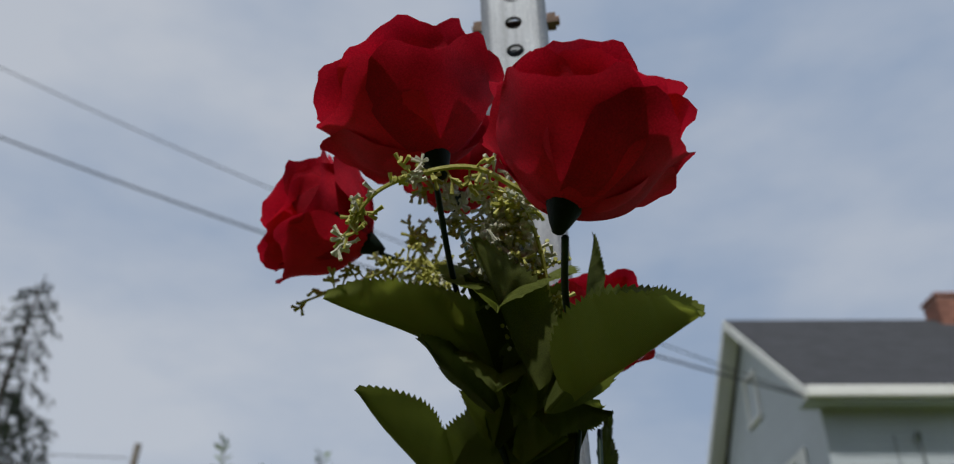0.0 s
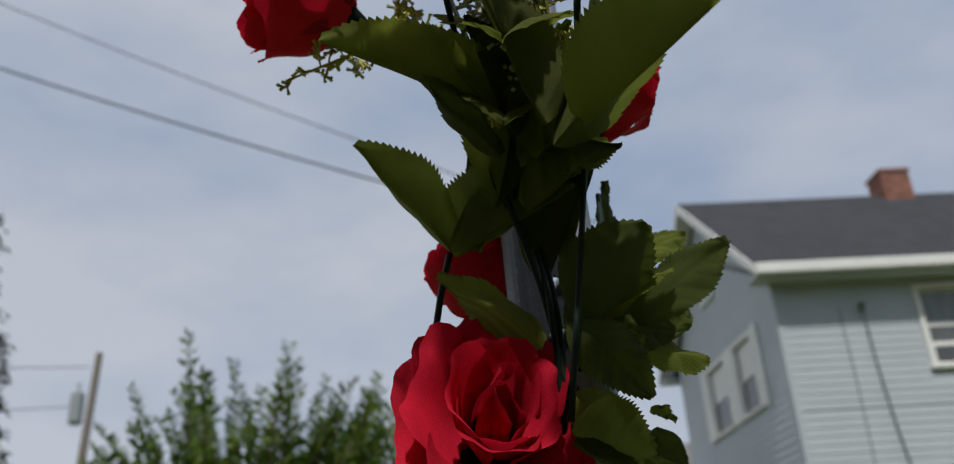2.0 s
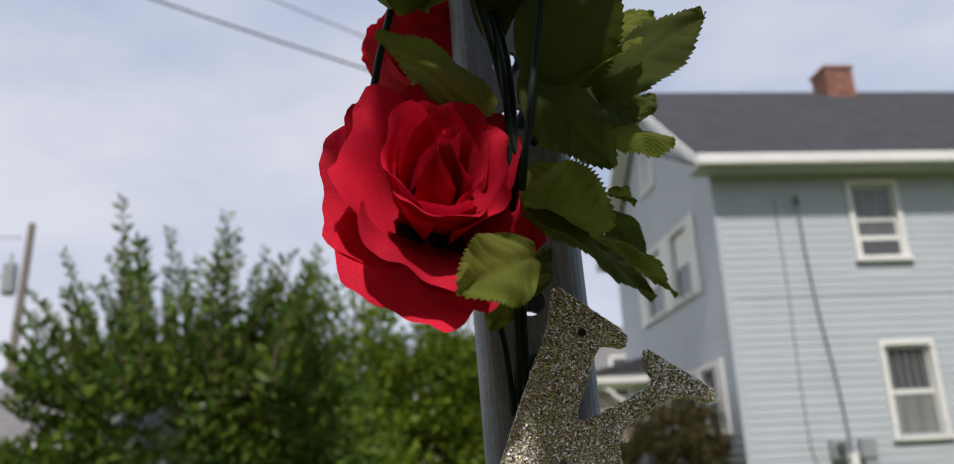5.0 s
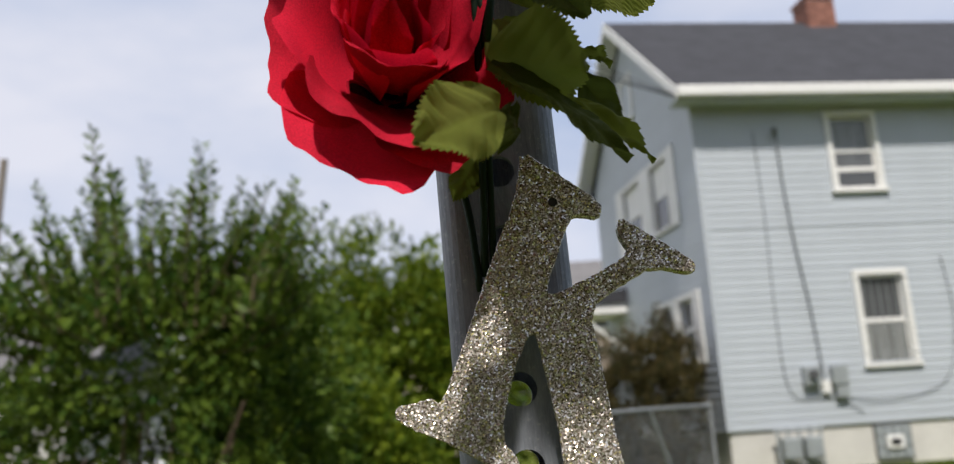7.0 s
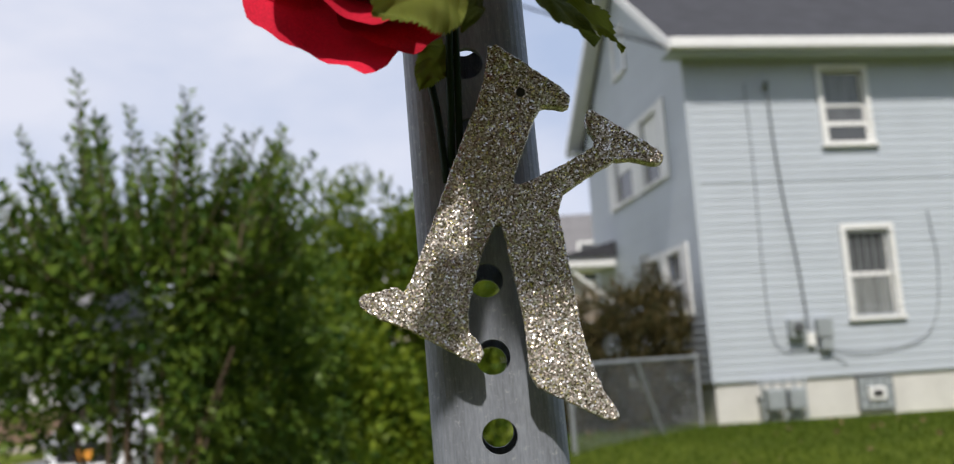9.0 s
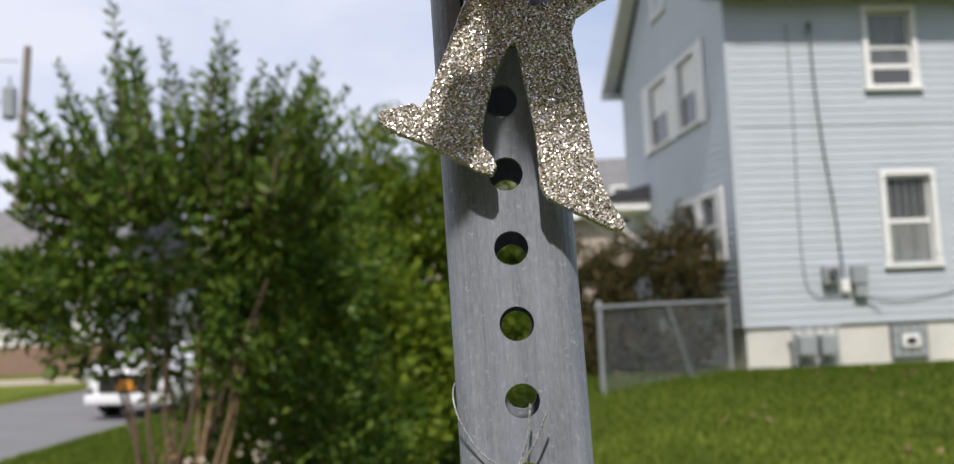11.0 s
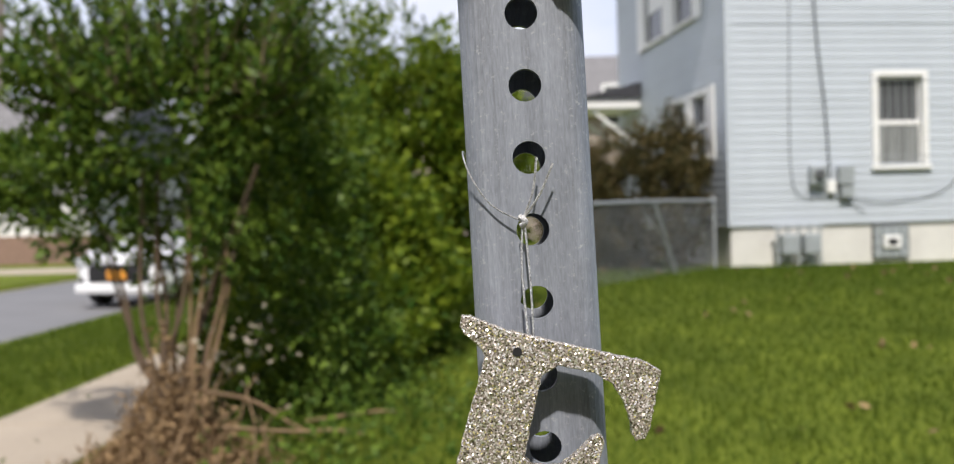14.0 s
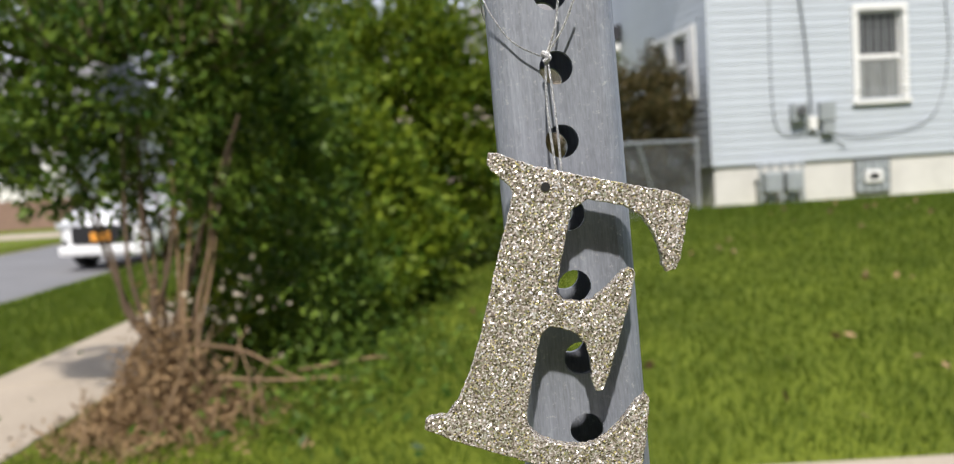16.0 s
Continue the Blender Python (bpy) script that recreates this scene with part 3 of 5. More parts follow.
# roof: two slopes, soffit, gutter, rakes
for y_e, sgn in ((HY0 - 0.42, 1), (HY1 + 0.42, -1)):
    slope = (RIDGE - EAVE) / (RY - HY0)
    ze = EAVE + 0.14 - 0.42 * slope * 0.3
    bm = bmesh.new()
    q = [(HX0 - 0.36, y_e, ze), (HX1 + 0.36, y_e, ze), (HX1 + 0.36, RY, RIDGE + 0.08), (HX0 - 0.36, RY, RIDGE + 0.08)]
    vs = [bm.verts.new(v) for v in q] + [bm.verts.new((v[0], v[1], v[2] - 0.10)) for v in q]
    for f in ((0, 1, 2, 3), (7, 6, 5, 4), (0, 4, 5, 1), (1, 5, 6, 2), (2, 6, 7, 3), (3, 7, 4, 0)):
        bm.faces.new([vs[k] for k in f])
    bmesh.ops.recalc_face_normals(bm, faces=bm.faces)
    roof = hpart("roof", bm, M_ROOF, label="dark grey asphalt shingle roof")
    hpart("gutter", box(HX0 - 0.37, HX1 + 0.37, min(y_e, y_e - 0.11 * sgn), max(y_e, y_e - 0.11 * sgn), ze - 0.19, ze - 0.015, bevel=0.02), M_TRIM, label="white roof gutter")
    hpart("soffit", box(HX0 - 0.36, HX1 + 0.36, min(y_e + 0.01 * sgn, y_e + 0.44 * sgn), max(y_e + 0.01 * sgn, y_e + 0.44 * sgn), ze - 0.22, ze - 0.17), M_SIDE)
    bm = bmesh.new()
    vs = []
    for dz in (-0.125, -0.105):
        vs.append([bm.verts.new(v) for v in ((HX0 - 0.36, y_e, ze + dz), (HX0 - 0.03, y_e, ze + dz), (HX0 - 0.03, RY, RIDGE + 0.08 + dz), (HX0 - 0.36, RY, RIDGE + 0.08 + dz))])
    bm.faces.new(vs[0]); bm.faces.new(list(reversed(vs[1])))
    for k in range(4):
        bm.faces.new((vs[0][k], vs[1][k], vs[1][(k + 1) % 4], vs[0][(k + 1) % 4]))
    bmesh.ops.recalc_face_normals(bm, faces=bm.faces)
    hpart("rake_soffit", bm, M_TRIM)
    for xr in (HX0 - 0.385, HX1 + 0.365):
        bm = bmesh.new()
        vs = []
        for dx in (0, 0.025):
            vs.append([bm.verts.new(v) for v in ((xr + dx, y_e, ze - 0.2), (xr + dx, y_e, ze - 0.01), (xr + dx, RY, RIDGE + 0.07), (xr + dx, RY, RIDGE - 0.13))])
        bm.faces.new(vs[0]); bm.faces.new(list(reversed(vs[1])))
        for k in range(4):
            bm.faces.new((vs[0][k], vs[1][k], vs[1][(k + 1) % 4], vs[0][(k + 1) % 4]))
        bmesh.ops.recalc_face_normals(bm, faces=bm.faces)
        hpart("rake_board", bm, M_TRIM)

# chimney of bricks on the ridge
CX, CW, CZ0, CZ1 = 7.80, 0.60, 8.4, 9.50
chimney = hpart("chimney", box(CX - CW / 2 + 0.01, CX + CW / 2 - 0.01, RY - 0.29, RY + 0.29, CZ0, CZ1 - 0.01), M_MORT, label="red brick chimney on the ridge")
for j in range(int((CZ1 - CZ0) / 0.075)):
    zz = CZ0 + 0.075 * j
    for i in range(3):
        part("brick", local(box(CX - CW / 2 + 0.2 * i + 0.004, CX - CW / 2 + 0.2 * i + 0.196, RY - 0.31, RY - 0.285, zz + 0.004, zz + 0.071)), M_BRICK, chimney)
    for i in range(3):
        part("brick", local(box(CX - CW / 2 - 0.012, CX - CW / 2 + 0.012, RY - 0.285 + 0.19 * i + 0.004, RY - 0.285 + 0.19 * i + 0.186, zz + 0.004, zz + 0.071)), M_BRICK, chimney)
part("chimney_cap", local(box(CX - CW / 2 - 0.03, CX + CW / 2 + 0.03, RY - 0.33, RY + 0.33, CZ1 - 0.008, CZ1 + 0.07, bevel=0.01)), M_BRICK, chimney)

# meters, conduits and the basement window
def fit_wall(bm):
    for v in bm.verts:
        v.co = Vector(((v.co.x - 3.30) * 1.055, v.co.y - HY0, v.co.z + 0.10 - 0.15))
    return bm


def wpart(name, bm, material, label=""):
    return part(name, fit_wall(bm), material, house, label)


box_l = wpart("meter_box", box(4.52, 4.77, HY0 - 0.14, HY0 - 0.02, 1.43, 1.72, bevel=0.015), M_GREY, label="grey electric meter box")
part("dial", fit_wall(rod([(4.645, HY0 - 0.14, 1.6), (4.645, HY0 - 0.2, 1.6)], 0.07, sides=16)), M_GLASS, box_l)
box_r = wpart("meter_box", box(4.96, 5.2, HY0 - 0.14, HY0 - 0.02, 1.42, 1.71, bevel=0.015), M_GREY, label="grey electric meter box")
part("lower_box", fit_wall(box(5.0, 5.19, HY0 - 0.12, HY0 - 0.02, 1.22, 1.415, bevel=0.01)), M_GREY, box_r)
wpart("junction_box", box(4.80, 4.93, HY0 - 0.09, HY0 - 0.02, 1.3, 1.5, bevel=0.01), M_TRIM)
wpart("conduit", rod(spline([(4.62, HY0 - 0.06, 5.52), (4.64, HY0 - 0.05, 4.6), (4.70, HY0 - 0.05, 3.6), (4.80, HY0 - 0.05, 2.6), (4.86, HY0 - 0.05, 1.5)]), 0.017, sides=6), M_COND)
wpart("weatherhead", rod([(4.62, HY0 - 0.06, 5.50), (4.60, HY0 - 0.10, 5.62), (4.56, HY0 - 0.16, 5.56)], [0.03, 0.045, 0.04], sides=8), M_COND)
wpart("cable", rod(spline([(4.26, HY0 - 0.04, 5.6), (4.27, HY0 - 0.04, 4.2), (4.24, HY0 - 0.04, 2.6), (4.26, HY0 - 0.04, 1.6), (4.4, HY0 - 0.04, 1.27), (4.8, HY0 - 0.04, 1.24), (5.1, HY0 - 0.04, 1.2), (5.4, HY0 - 0.04, 0.98)]), 0.008, sides=5), M_COND)
wpart("cable", rod(spline([(5.1, HY0 - 0.04, 1.25), (5.8, HY0 - 0.04, 1.15), (6.8, HY0 - 0.04, 1.4), (7.1, HY0 - 0.04, 2.4), (7.05, HY0 - 0.04, 3.4)]), 0.008, sides=5), M_COND)
gm = wpart("gas_meter", box(4.0, 4.26, HY0 - 0.28, HY0 - 0.08, 0.35, 0.68, bevel=0.04), M_GREY, label="grey gas meters with pipes by the foundation")
part("second_meter", fit_wall(box(4.34, 4.6, HY0 - 0.28, HY0 - 0.08, 0.35, 0.68, bevel=0.04)), M_GREY, gm)
for px in (3.97, 4.13, 4.30, 4.47, 4.63):
    part("pipe", fit_wall(rod([(px, HY0 - 0.15, 0.16), (px, HY0 - 0.15, 0.82)], 0.022, sides=8)), M_GREY, gm)
part("pipe", fit_wall(rod([(3.92, HY0 - 0.15, 0.78), (4.68, HY0 - 0.15, 0.78)], 0.024, sides=8)), M_GREY, gm)
part("pipe", fit_wall(rod([(3.95, HY0 - 0.15, 0.27), (4.66, HY0 - 0.15, 0.27)], 0.024, sides=8)), M_GREY, gm)
bw = wpart("basement_window", box(5.54, 6.12, HY0 - 0.005, HY0 + 0.028, 0.24, 0.77), M_BLACK, label="glass-block basement window with a white vent")
for i in range(4):
    for j in range(3):
        if not (i in (1, 2) and j == 1):
            part("glass_block", fit_wall(box(5.55 + 0.14 * i, 5.68 + 0.14 * i, HY0 - 0.03, HY0 - 0.004, 0.25 + 0.172 * j, 0.41 + 0.172 * j, bevel=0.012)), M_GREY, bw)
vent = part("vent", fit_wall(box(5.69, 5.96, HY0 - 0.07, HY0 - 0.004, 0.40, 0.60, bevel=0.01)), M_TRIM, bw)
part("opening", fit_wall(box(5.75, 5.90, HY0 - 0.075, HY0 - 0.068, 0.45, 0.55)), M_BLACK, bw)

# side door hood
hood = hpart("door_hood", box(2.35, HX0 - 0.03, 17.9, 19.4, 3.30, 3.52, bevel=0.02), M_TRIM, label="white door hood with dark shingles")
bm = bmesh.new()
vs = [bm.verts.new(v) for v in ((2.3, 17.85, 3.54), (HX0 - 0.03, 17.85, 3.82), (HX0 - 0.03, 19.45, 3.82), (2.3, 19.45, 3.54), (2.3, 17.85, 3.50), (HX0 - 0.03, 17.85, 3.50), (HX0 - 0.03, 19.45, 3.50), (2.3, 19.45, 3.50))]
for f in ((0, 1, 2, 3), (7, 6, 5, 4), (0, 4, 5, 1), (1, 5, 6, 2), (2, 6, 7, 3), (3, 7, 4, 0)):
    bm.faces.new([vs[k] for k in f])
bmesh.ops.recalc_face_normals(bm, faces=bm.faces)
part("hood_roof", local(bm), M_ROOF, hood)
for yy in (18.0, 19.3):
    part("brace", local(rod([(2.5, yy, 3.31), (HX0 - 0.04, yy, 2.5)], 0.045, sides=4)), M_TRIM, hood)


# ---- other houses ----
def far_house(at, w, d, h, rh, wall_m, roof_m, label, base_m=None, turn=0.0):
    ob = empty("house", at, label=label, category="house")
    ob.rotation_euler.z = turn
    part("wall", box(-w / 2, w / 2, 0, d, -0.3, h), wall_m, ob)
    if base_m:
        part("brick_base", box(-w / 2 - 0.02, w / 2 + 0.02, -0.02, d + 0.02, -0.3, 0.9), base_m, ob)
    bm = bmesh.new()
    o = 0.4
    vs = [bm.verts.new(v) for v in ((-w / 2 - o, -o, h), (w / 2 + o, -o, h), (w / 2 + o, d + o, h), (-w / 2 - o, d + o, h), (-w / 2 - o, d / 2, h + rh), (w / 2 + o, d / 2, h + rh))]
    for f in ((0, 1, 5, 4), (2, 3, 4, 5), (0, 4, 3), (1, 2, 5), (3, 2, 1, 0)):
        bm.faces.new([vs[k] for k in f])
    bmesh.ops.recalc_face_normals(bm, faces=bm.faces)
    part("roof", bm, roof_m, ob)
    part("fascia", box(-w / 2 - o, w / 2 + o, -o - 0.03, -o, h - 0.2, h + 0.02), M_TRIM, ob)
    nwin = max(2, int(w / 2.6))
    for i in range(nwin):
        for zz in ([1.3] if h < 4 else [1.3, 4.0]):
            x = -w / 2 + w * (i + 0.5) / nwin
            wf = part("window", box(x - 0.55, x + 0.55, -0.06, 0.0, zz, zz + 1.4), M_TRIM, ob)
            part("pane", box(x - 0.45, x + 0.45, -0.075, -0.061, zz + 0.1, zz + 1.3), M_GLASS, wf)
    return ob


far_house((2.6, 29, 0), 11, 9, 4.5, 2.6, M_TAN, M_GROOF, "tan house with grey shingle roof behind the yard")
far_house((-17.5, 27, 0), 9, 9, 3.4, 2.5, M_WHITEW, M_GROOF, "white low house with brown brick base across the street", M_BROWNB)

# plain unseen wall added behind the camera to cut sky light on the post
thing("wall_south", box(-40, 40, -10.4, -10.0, -0.3, 11.5), M_BROWNB, label="plain brown brick wall added out of view to block sky light", category="wall", kind="structure")

# ---- chain-link fence and shrub beside the house ----
fence = empty("chain_link_fence", (1.07, 10.8, 0), label="leaning galvanised chain-link fence beside the house", category="fence")
F0, F1 = Vector((1.07, 10.8, 0)), Vector((3.34, 13.42, 0))


def fpt(k, z):
    p = F0.lerp(F1, k) - F0
    p.z = z
    return p


for k in (0.0, 0.97):
    part("post", rod([fpt(k, -0.1), fpt(k, 1.33)], 0.032, sides=10), M_GALV, fence)
    part("cap", rod([fpt(k, 1.33), fpt(k, 1.37), fpt(k, 1.39)], [0.038, 0.035, 0.012], sides=10), M_GALV, fence)
part("brace", rod([fpt(0.47, 1.32), fpt(0.66, 0.05)], 0.026, sides=8), M_GALV, fence)
part("top_rail", rod([fpt(-0.02, 1.31), fpt(0.46, 1.33), fpt(0.98, 1.33)], 0.024, sides=8), M_GALV, fence)
bm = bmesh.new()
nd = 46
for i in range(-12, nd):
    for s in (1, -1):
        k0, k1 = i / nd, (i + 12) / nd
        a, b = (max(k0, 0), min(k1, 0.97))
        z0 = 0.05 + 1.25 * (a - k0) / (k1 - k0)
        z1 = 0.05 + 1.25 * (b - k0) / (k1 - k0)
        if b > a:
            if s < 0:
                z0, z1 = 1.35 - z0, 1.35 - z1
            rod([fpt(a, z0), fpt(b, z1)], 0.0022, bm, sides=3, cap=False)
part("wire_mesh", bm, M_GALV, fence)


def blob_points(rng, blobs, n, shell=0.55):
    """Points spread through ragged ellipsoids, denser towards the outside."""
    vol = np.array([b[3] * b[4] * b[5] for b in blobs]) ** 0.75
    pick = rng.choice(len(blobs), n, p=vol / vol.sum())
    B = np.array(blobs)[pick]
    d = rng.normal(size=(n, 3))
    d /= np.linalg.norm(d, axis=1, keepdims=True)
    r = shell + (1.08 - shell) * rng.uniform(0, 1, n) ** 0.7
    lump = 1 + 0.16 * np.sin(5 * d[:, 0] + 3 * B[:, 0]) * np.cos(4 * d[:, 2] + B[:, 1]) + 0.10 * np.sin(11 * d[:, 1] + 7 * d[:, 2])
    p = B[:, :3] + d * B[:, 3:6] * (r * lump)[:, None]
    return p, d


def shrub(name, at, blobs, n, size, material, rng, bark, label, stems, width=0.5, category="bush", shell=0.5):
    ob = empty(name, at, label=label, category=category)
    p, d = blob_points(rng, blobs, n, shell)
    f = 7.5 / max(0.5, size * 10)
    lump = np.sin(f * p[:, 0] + 1.3 * np.sin(f * 0.8 * p[:, 2])) + np.sin(f * 1.1 * p[:, 1] + 1.7 * np.sin(f * 0.7 * p[:, 0] + 2)) + np.sin(f * 1.2 * p[:, 2] + 1.5 * np.sin(f * 0.9 * p[:, 1] + 1))
    keep = (p[:, 2] > 0.04) & (lump > -0.75 + rng.normal(0, 0.25, len(p)))
    p, d = p[keep], d[keep]
    dirs = d + rng.normal(size=p.shape) * 0.7 + (0, 0, 0.35)
    crown = leaves_mesh("crown", p - np.array(at), dirs, rng.uniform(size * 0.6, size * 1.25, len(p)), material, rng, width)
    crown.parent = ob
    for s in stems:
        pts = spline(s, 5)
        pts = [q - Vector(at) for q in pts]
        k = len(pts)
        r0 = 0.023 if len(s) > 2 else 0.02
        part("stem", rod(pts, [r0 * (1 - 0.75 * i / k) for i in range(k)], sides=7), bark, ob)
    return ob


rng = np.random.default_rng(11)
shrub("shrub", (2.2, 13.6, 0.1), [(2.2, 13.7, 1.3, 0.85, 0.7, 1.15), (1.6, 13.6, 0.9, 0.6, 0.6, 0.9), (2.9, 14.2, 1.5, 0.5, 0.6, 1.2), (1.3, 14.5, 1.2, 0.7, 0.7, 1.2)], 62000, 0.08, M_BUSH3, rng, M_BARK,
      "dull reddish-green shrub behind the fence", [[(2.2, 13.6, 0), (2.3, 13.6, 0.8), (2.6, 13.6, 1.7)], [(2.1, 13.6, 0), (1.8, 13.6, 0.9), (1.5, 13.6, 1.6)]])

# ---- the big bush by the pavement ----
stems = []
for i in range(11):
    bx, by = -1.80 + rng.normal(0, 0.045), 4.25 + rng.normal(0, 0.07)
    ox, oy = -0.42 + 0.085 * i + rng.normal(0, 0.05), rng.normal(0.1, 0.12)
    k1, k2 = rng.normal(0, 0.035), rng.normal(0, 0.045)
    stems.append([(bx, by, -0.05), (bx + 0.10 * ox + k1, by, 0.25), (bx + 0.35 * ox - k1, by + oy * 0.3, 0.52), (bx + ox * 0.7 + k2, by + oy * 0.6, 0.85), (bx + ox * 1.2, by + oy * 1.4, 1.5)])
bush = shrub("bush", (-1.7, 4.4, 0), [(-1.82, 4.5, 1.76, 0.60, 0.62, 0.42), (-2.32, 4.4, 1.50, 0.38, 0.45, 0.30), (-1.32, 4.8, 1.45, 0.36, 0.5, 0.55), (-1.72, 4.7, 2.05, 0.44, 0.45, 0.36), (-1.18, 5.0, 0.95, 0.36, 0.45, 0.65), (-2.62, 4.5, 1.54, 0.28, 0.36, 0.22), (-2.92, 4.8, 1.52, 0.28, 0.3, 0.20), (-1.40, 4.3, 1.28, 0.26, 0.36, 0.30), (-1.05, 4.9, 1.7, 0.3, 0.4, 0.45), (-1.05, 5.2, 0.5, 0.36, 0.5, 0.5), (-2.15, 4.4, 1.27, 0.42, 0.35, 0.26), (-1.72, 4.6, 1.12, 0.34, 0.3, 0.42), (-2.55, 4.5, 1.45, 0.32, 0.3, 0.24)],
             25000, 0.070, M_BUSH, rng, M_BARK, "tall leggy privet bush with upright leafy shoots", stems, 0.42)
cs, ds, ss = [], [], []
shoot_pts = []
for i in range(92):
    x0, y0 = rng.uniform(-2.38, -1.10), rng.normal(4.55, 0.3)
    z0 = 1.9
    h = max(0.3, (0.93 - 0.22 * ((x0 + 1.74) / 0.6) ** 2) * rng.uniform(0.55, 1.08))
    lx, ly = (x0 + 1.72) * 0.42 + rng.normal(0, 0.05), rng.normal(0, 0.08)
    pts = [Vector((x0 + lx * t * t, y0 + ly * t, z0 + h * t)) for t in (0, 0.35, 0.7, 1.0)]
    shoot_pts.append(pts)
for i in range(60):
    a, e = rng.uniform(0, 6.28), rng.uniform(0.0, 1.1)
    d = Vector((math.cos(a), math.sin(a) * 0.8, e)).normalized()
    c = Vector((-1.85, 4.55, 1.75))
    p0 = c + Vector((d.x * 0.55, d.y * 0.5, d.z * 0.35))
    l = rng.uniform(0.25, 0.55)
    shoot_pts.append([p0, p0 + d * l * 0.4, p0 + d * l * 0.75 + Vector((0, 0, 0.04)), p0 + d * l + Vector((0, 0, 0.10))])
for pts in shoot_pts:
    sp = spline(pts, 9)
    for j, p in enumerate(sp):
        a = 1.571 * j + rng.normal(0, 0.3)
        for q in range(2):
            aa = a + math.pi * q
            cs.append(p[:]); ds.append((math.cos(aa), math.sin(aa), rng.uniform(0.5, 1.1))); ss.append(rng.uniform(0.06, 0.095) * (1.0 - 0.3 * j / len(sp)))
shoots = leaves_mesh("shoot_leaves", np.array(cs) - np.array((-1.7, 4.4, 0)), ds, ss, M_BUSH, rng, 0.45)
shoots.parent = bush
for pts in shoot_pts:
    part("shoot", rod([p - Vector((-1.7, 4.4, 0)) for p in pts], [0.007, 0.006, 0.004, 0.002], sides=4), M_BARK, bush)
# dry canes at its foot
canes = empty("dry_canes", (-1.55, 3.9, 0), label="broken dry brown canes at the foot of the bush", category="canes")
for i in range(40):
    a, l = rng.uniform(0, 6.28), rng.uniform(0.15, 0.5)
    b = Vector((rng.normal(-0.1, 0.17), rng.normal(0, 0.22), 0))
    d = Vector((math.cos(a) * 0.5 + 0.15, math.sin(a) * 0.35, rng.uniform(0.35, 1.5))).normalized()
    part("cane", rod([b, b + d * l * 0.35 + Vector((0.02, 0, 0.02)), b + d * l * 0.7 + Vector(rng.normal(0, 0.03, 3)), b + d * l + Vector(rng.normal(0, 0.04, 3))], [0.007, 0.006, 0.005, 0.003], sides=5), M_CANE, canes)
for b, e in (((0.02, 0.1, 0), (0.12, 0.25, 1.15)), ((-0.05, 0.15, 0), (0.0, 0.3, 1.3)), ((0.1, 0.0, 0.40), (0.55, 0.25, 0.12)), ((0.45, 0.55, 0.12), (0.95, 0.4, 0.2)), ((0.2, -0.1, 0.25), (0.8, 0.25, 0.12)), ((-0.1, 0.25, 0.1), (-0.08, 0.3, 1.3)), ((-0.06, 0.2, 0.1), (0.08, 0.4, 1.1))):
    b, e = Vector(b), Vector(e)
    mid = b.lerp(e, 0.45) + Vector((rng.normal(0, 0.04), rng.normal(0, 0.03), rng.normal(0, 0.03)))
    top = b.lerp(e, 0.75) + Vector((rng.normal(0, 0.03), 0, 0.01))
    part("cane", rod(spline([b, mid, top, e], 4), [0.013 - 0.0006 * k for k in range(13)], sides=5), M_CANE, canes)
n = 44
fp = np.stack([rng.normal(-1.25, 0.16, n), rng.normal(4.0, 0.2, n), rng.normal(0.62, 0.16, n)], 1)
tagged(leaves_mesh("pale_seed_heads", fp, rng.normal(size=(n, 3)), rng.uniform(0.02, 0.042, n), M_WHITEF, rng, 0.9), label="pale dried flower heads among the stems", category="flowers", kind="stuff")
n = 2200
wp = np.stack([rng.normal(-0.85, 0.42, n), rng.normal(4.7, 0.8, n), np.abs(rng.normal(0.0, 0.16, n))], 1)
tagged(leaves_mesh("undergrowth", wp, rng.normal(size=(n, 3)) * (1, 1, 0.6) + (0, 0, 0.7), rng.uniform(0.03, 0.075, n), M_BUSH, rng, 0.4), label="low green weeds under the bush", category="weeds", kind="stuff")

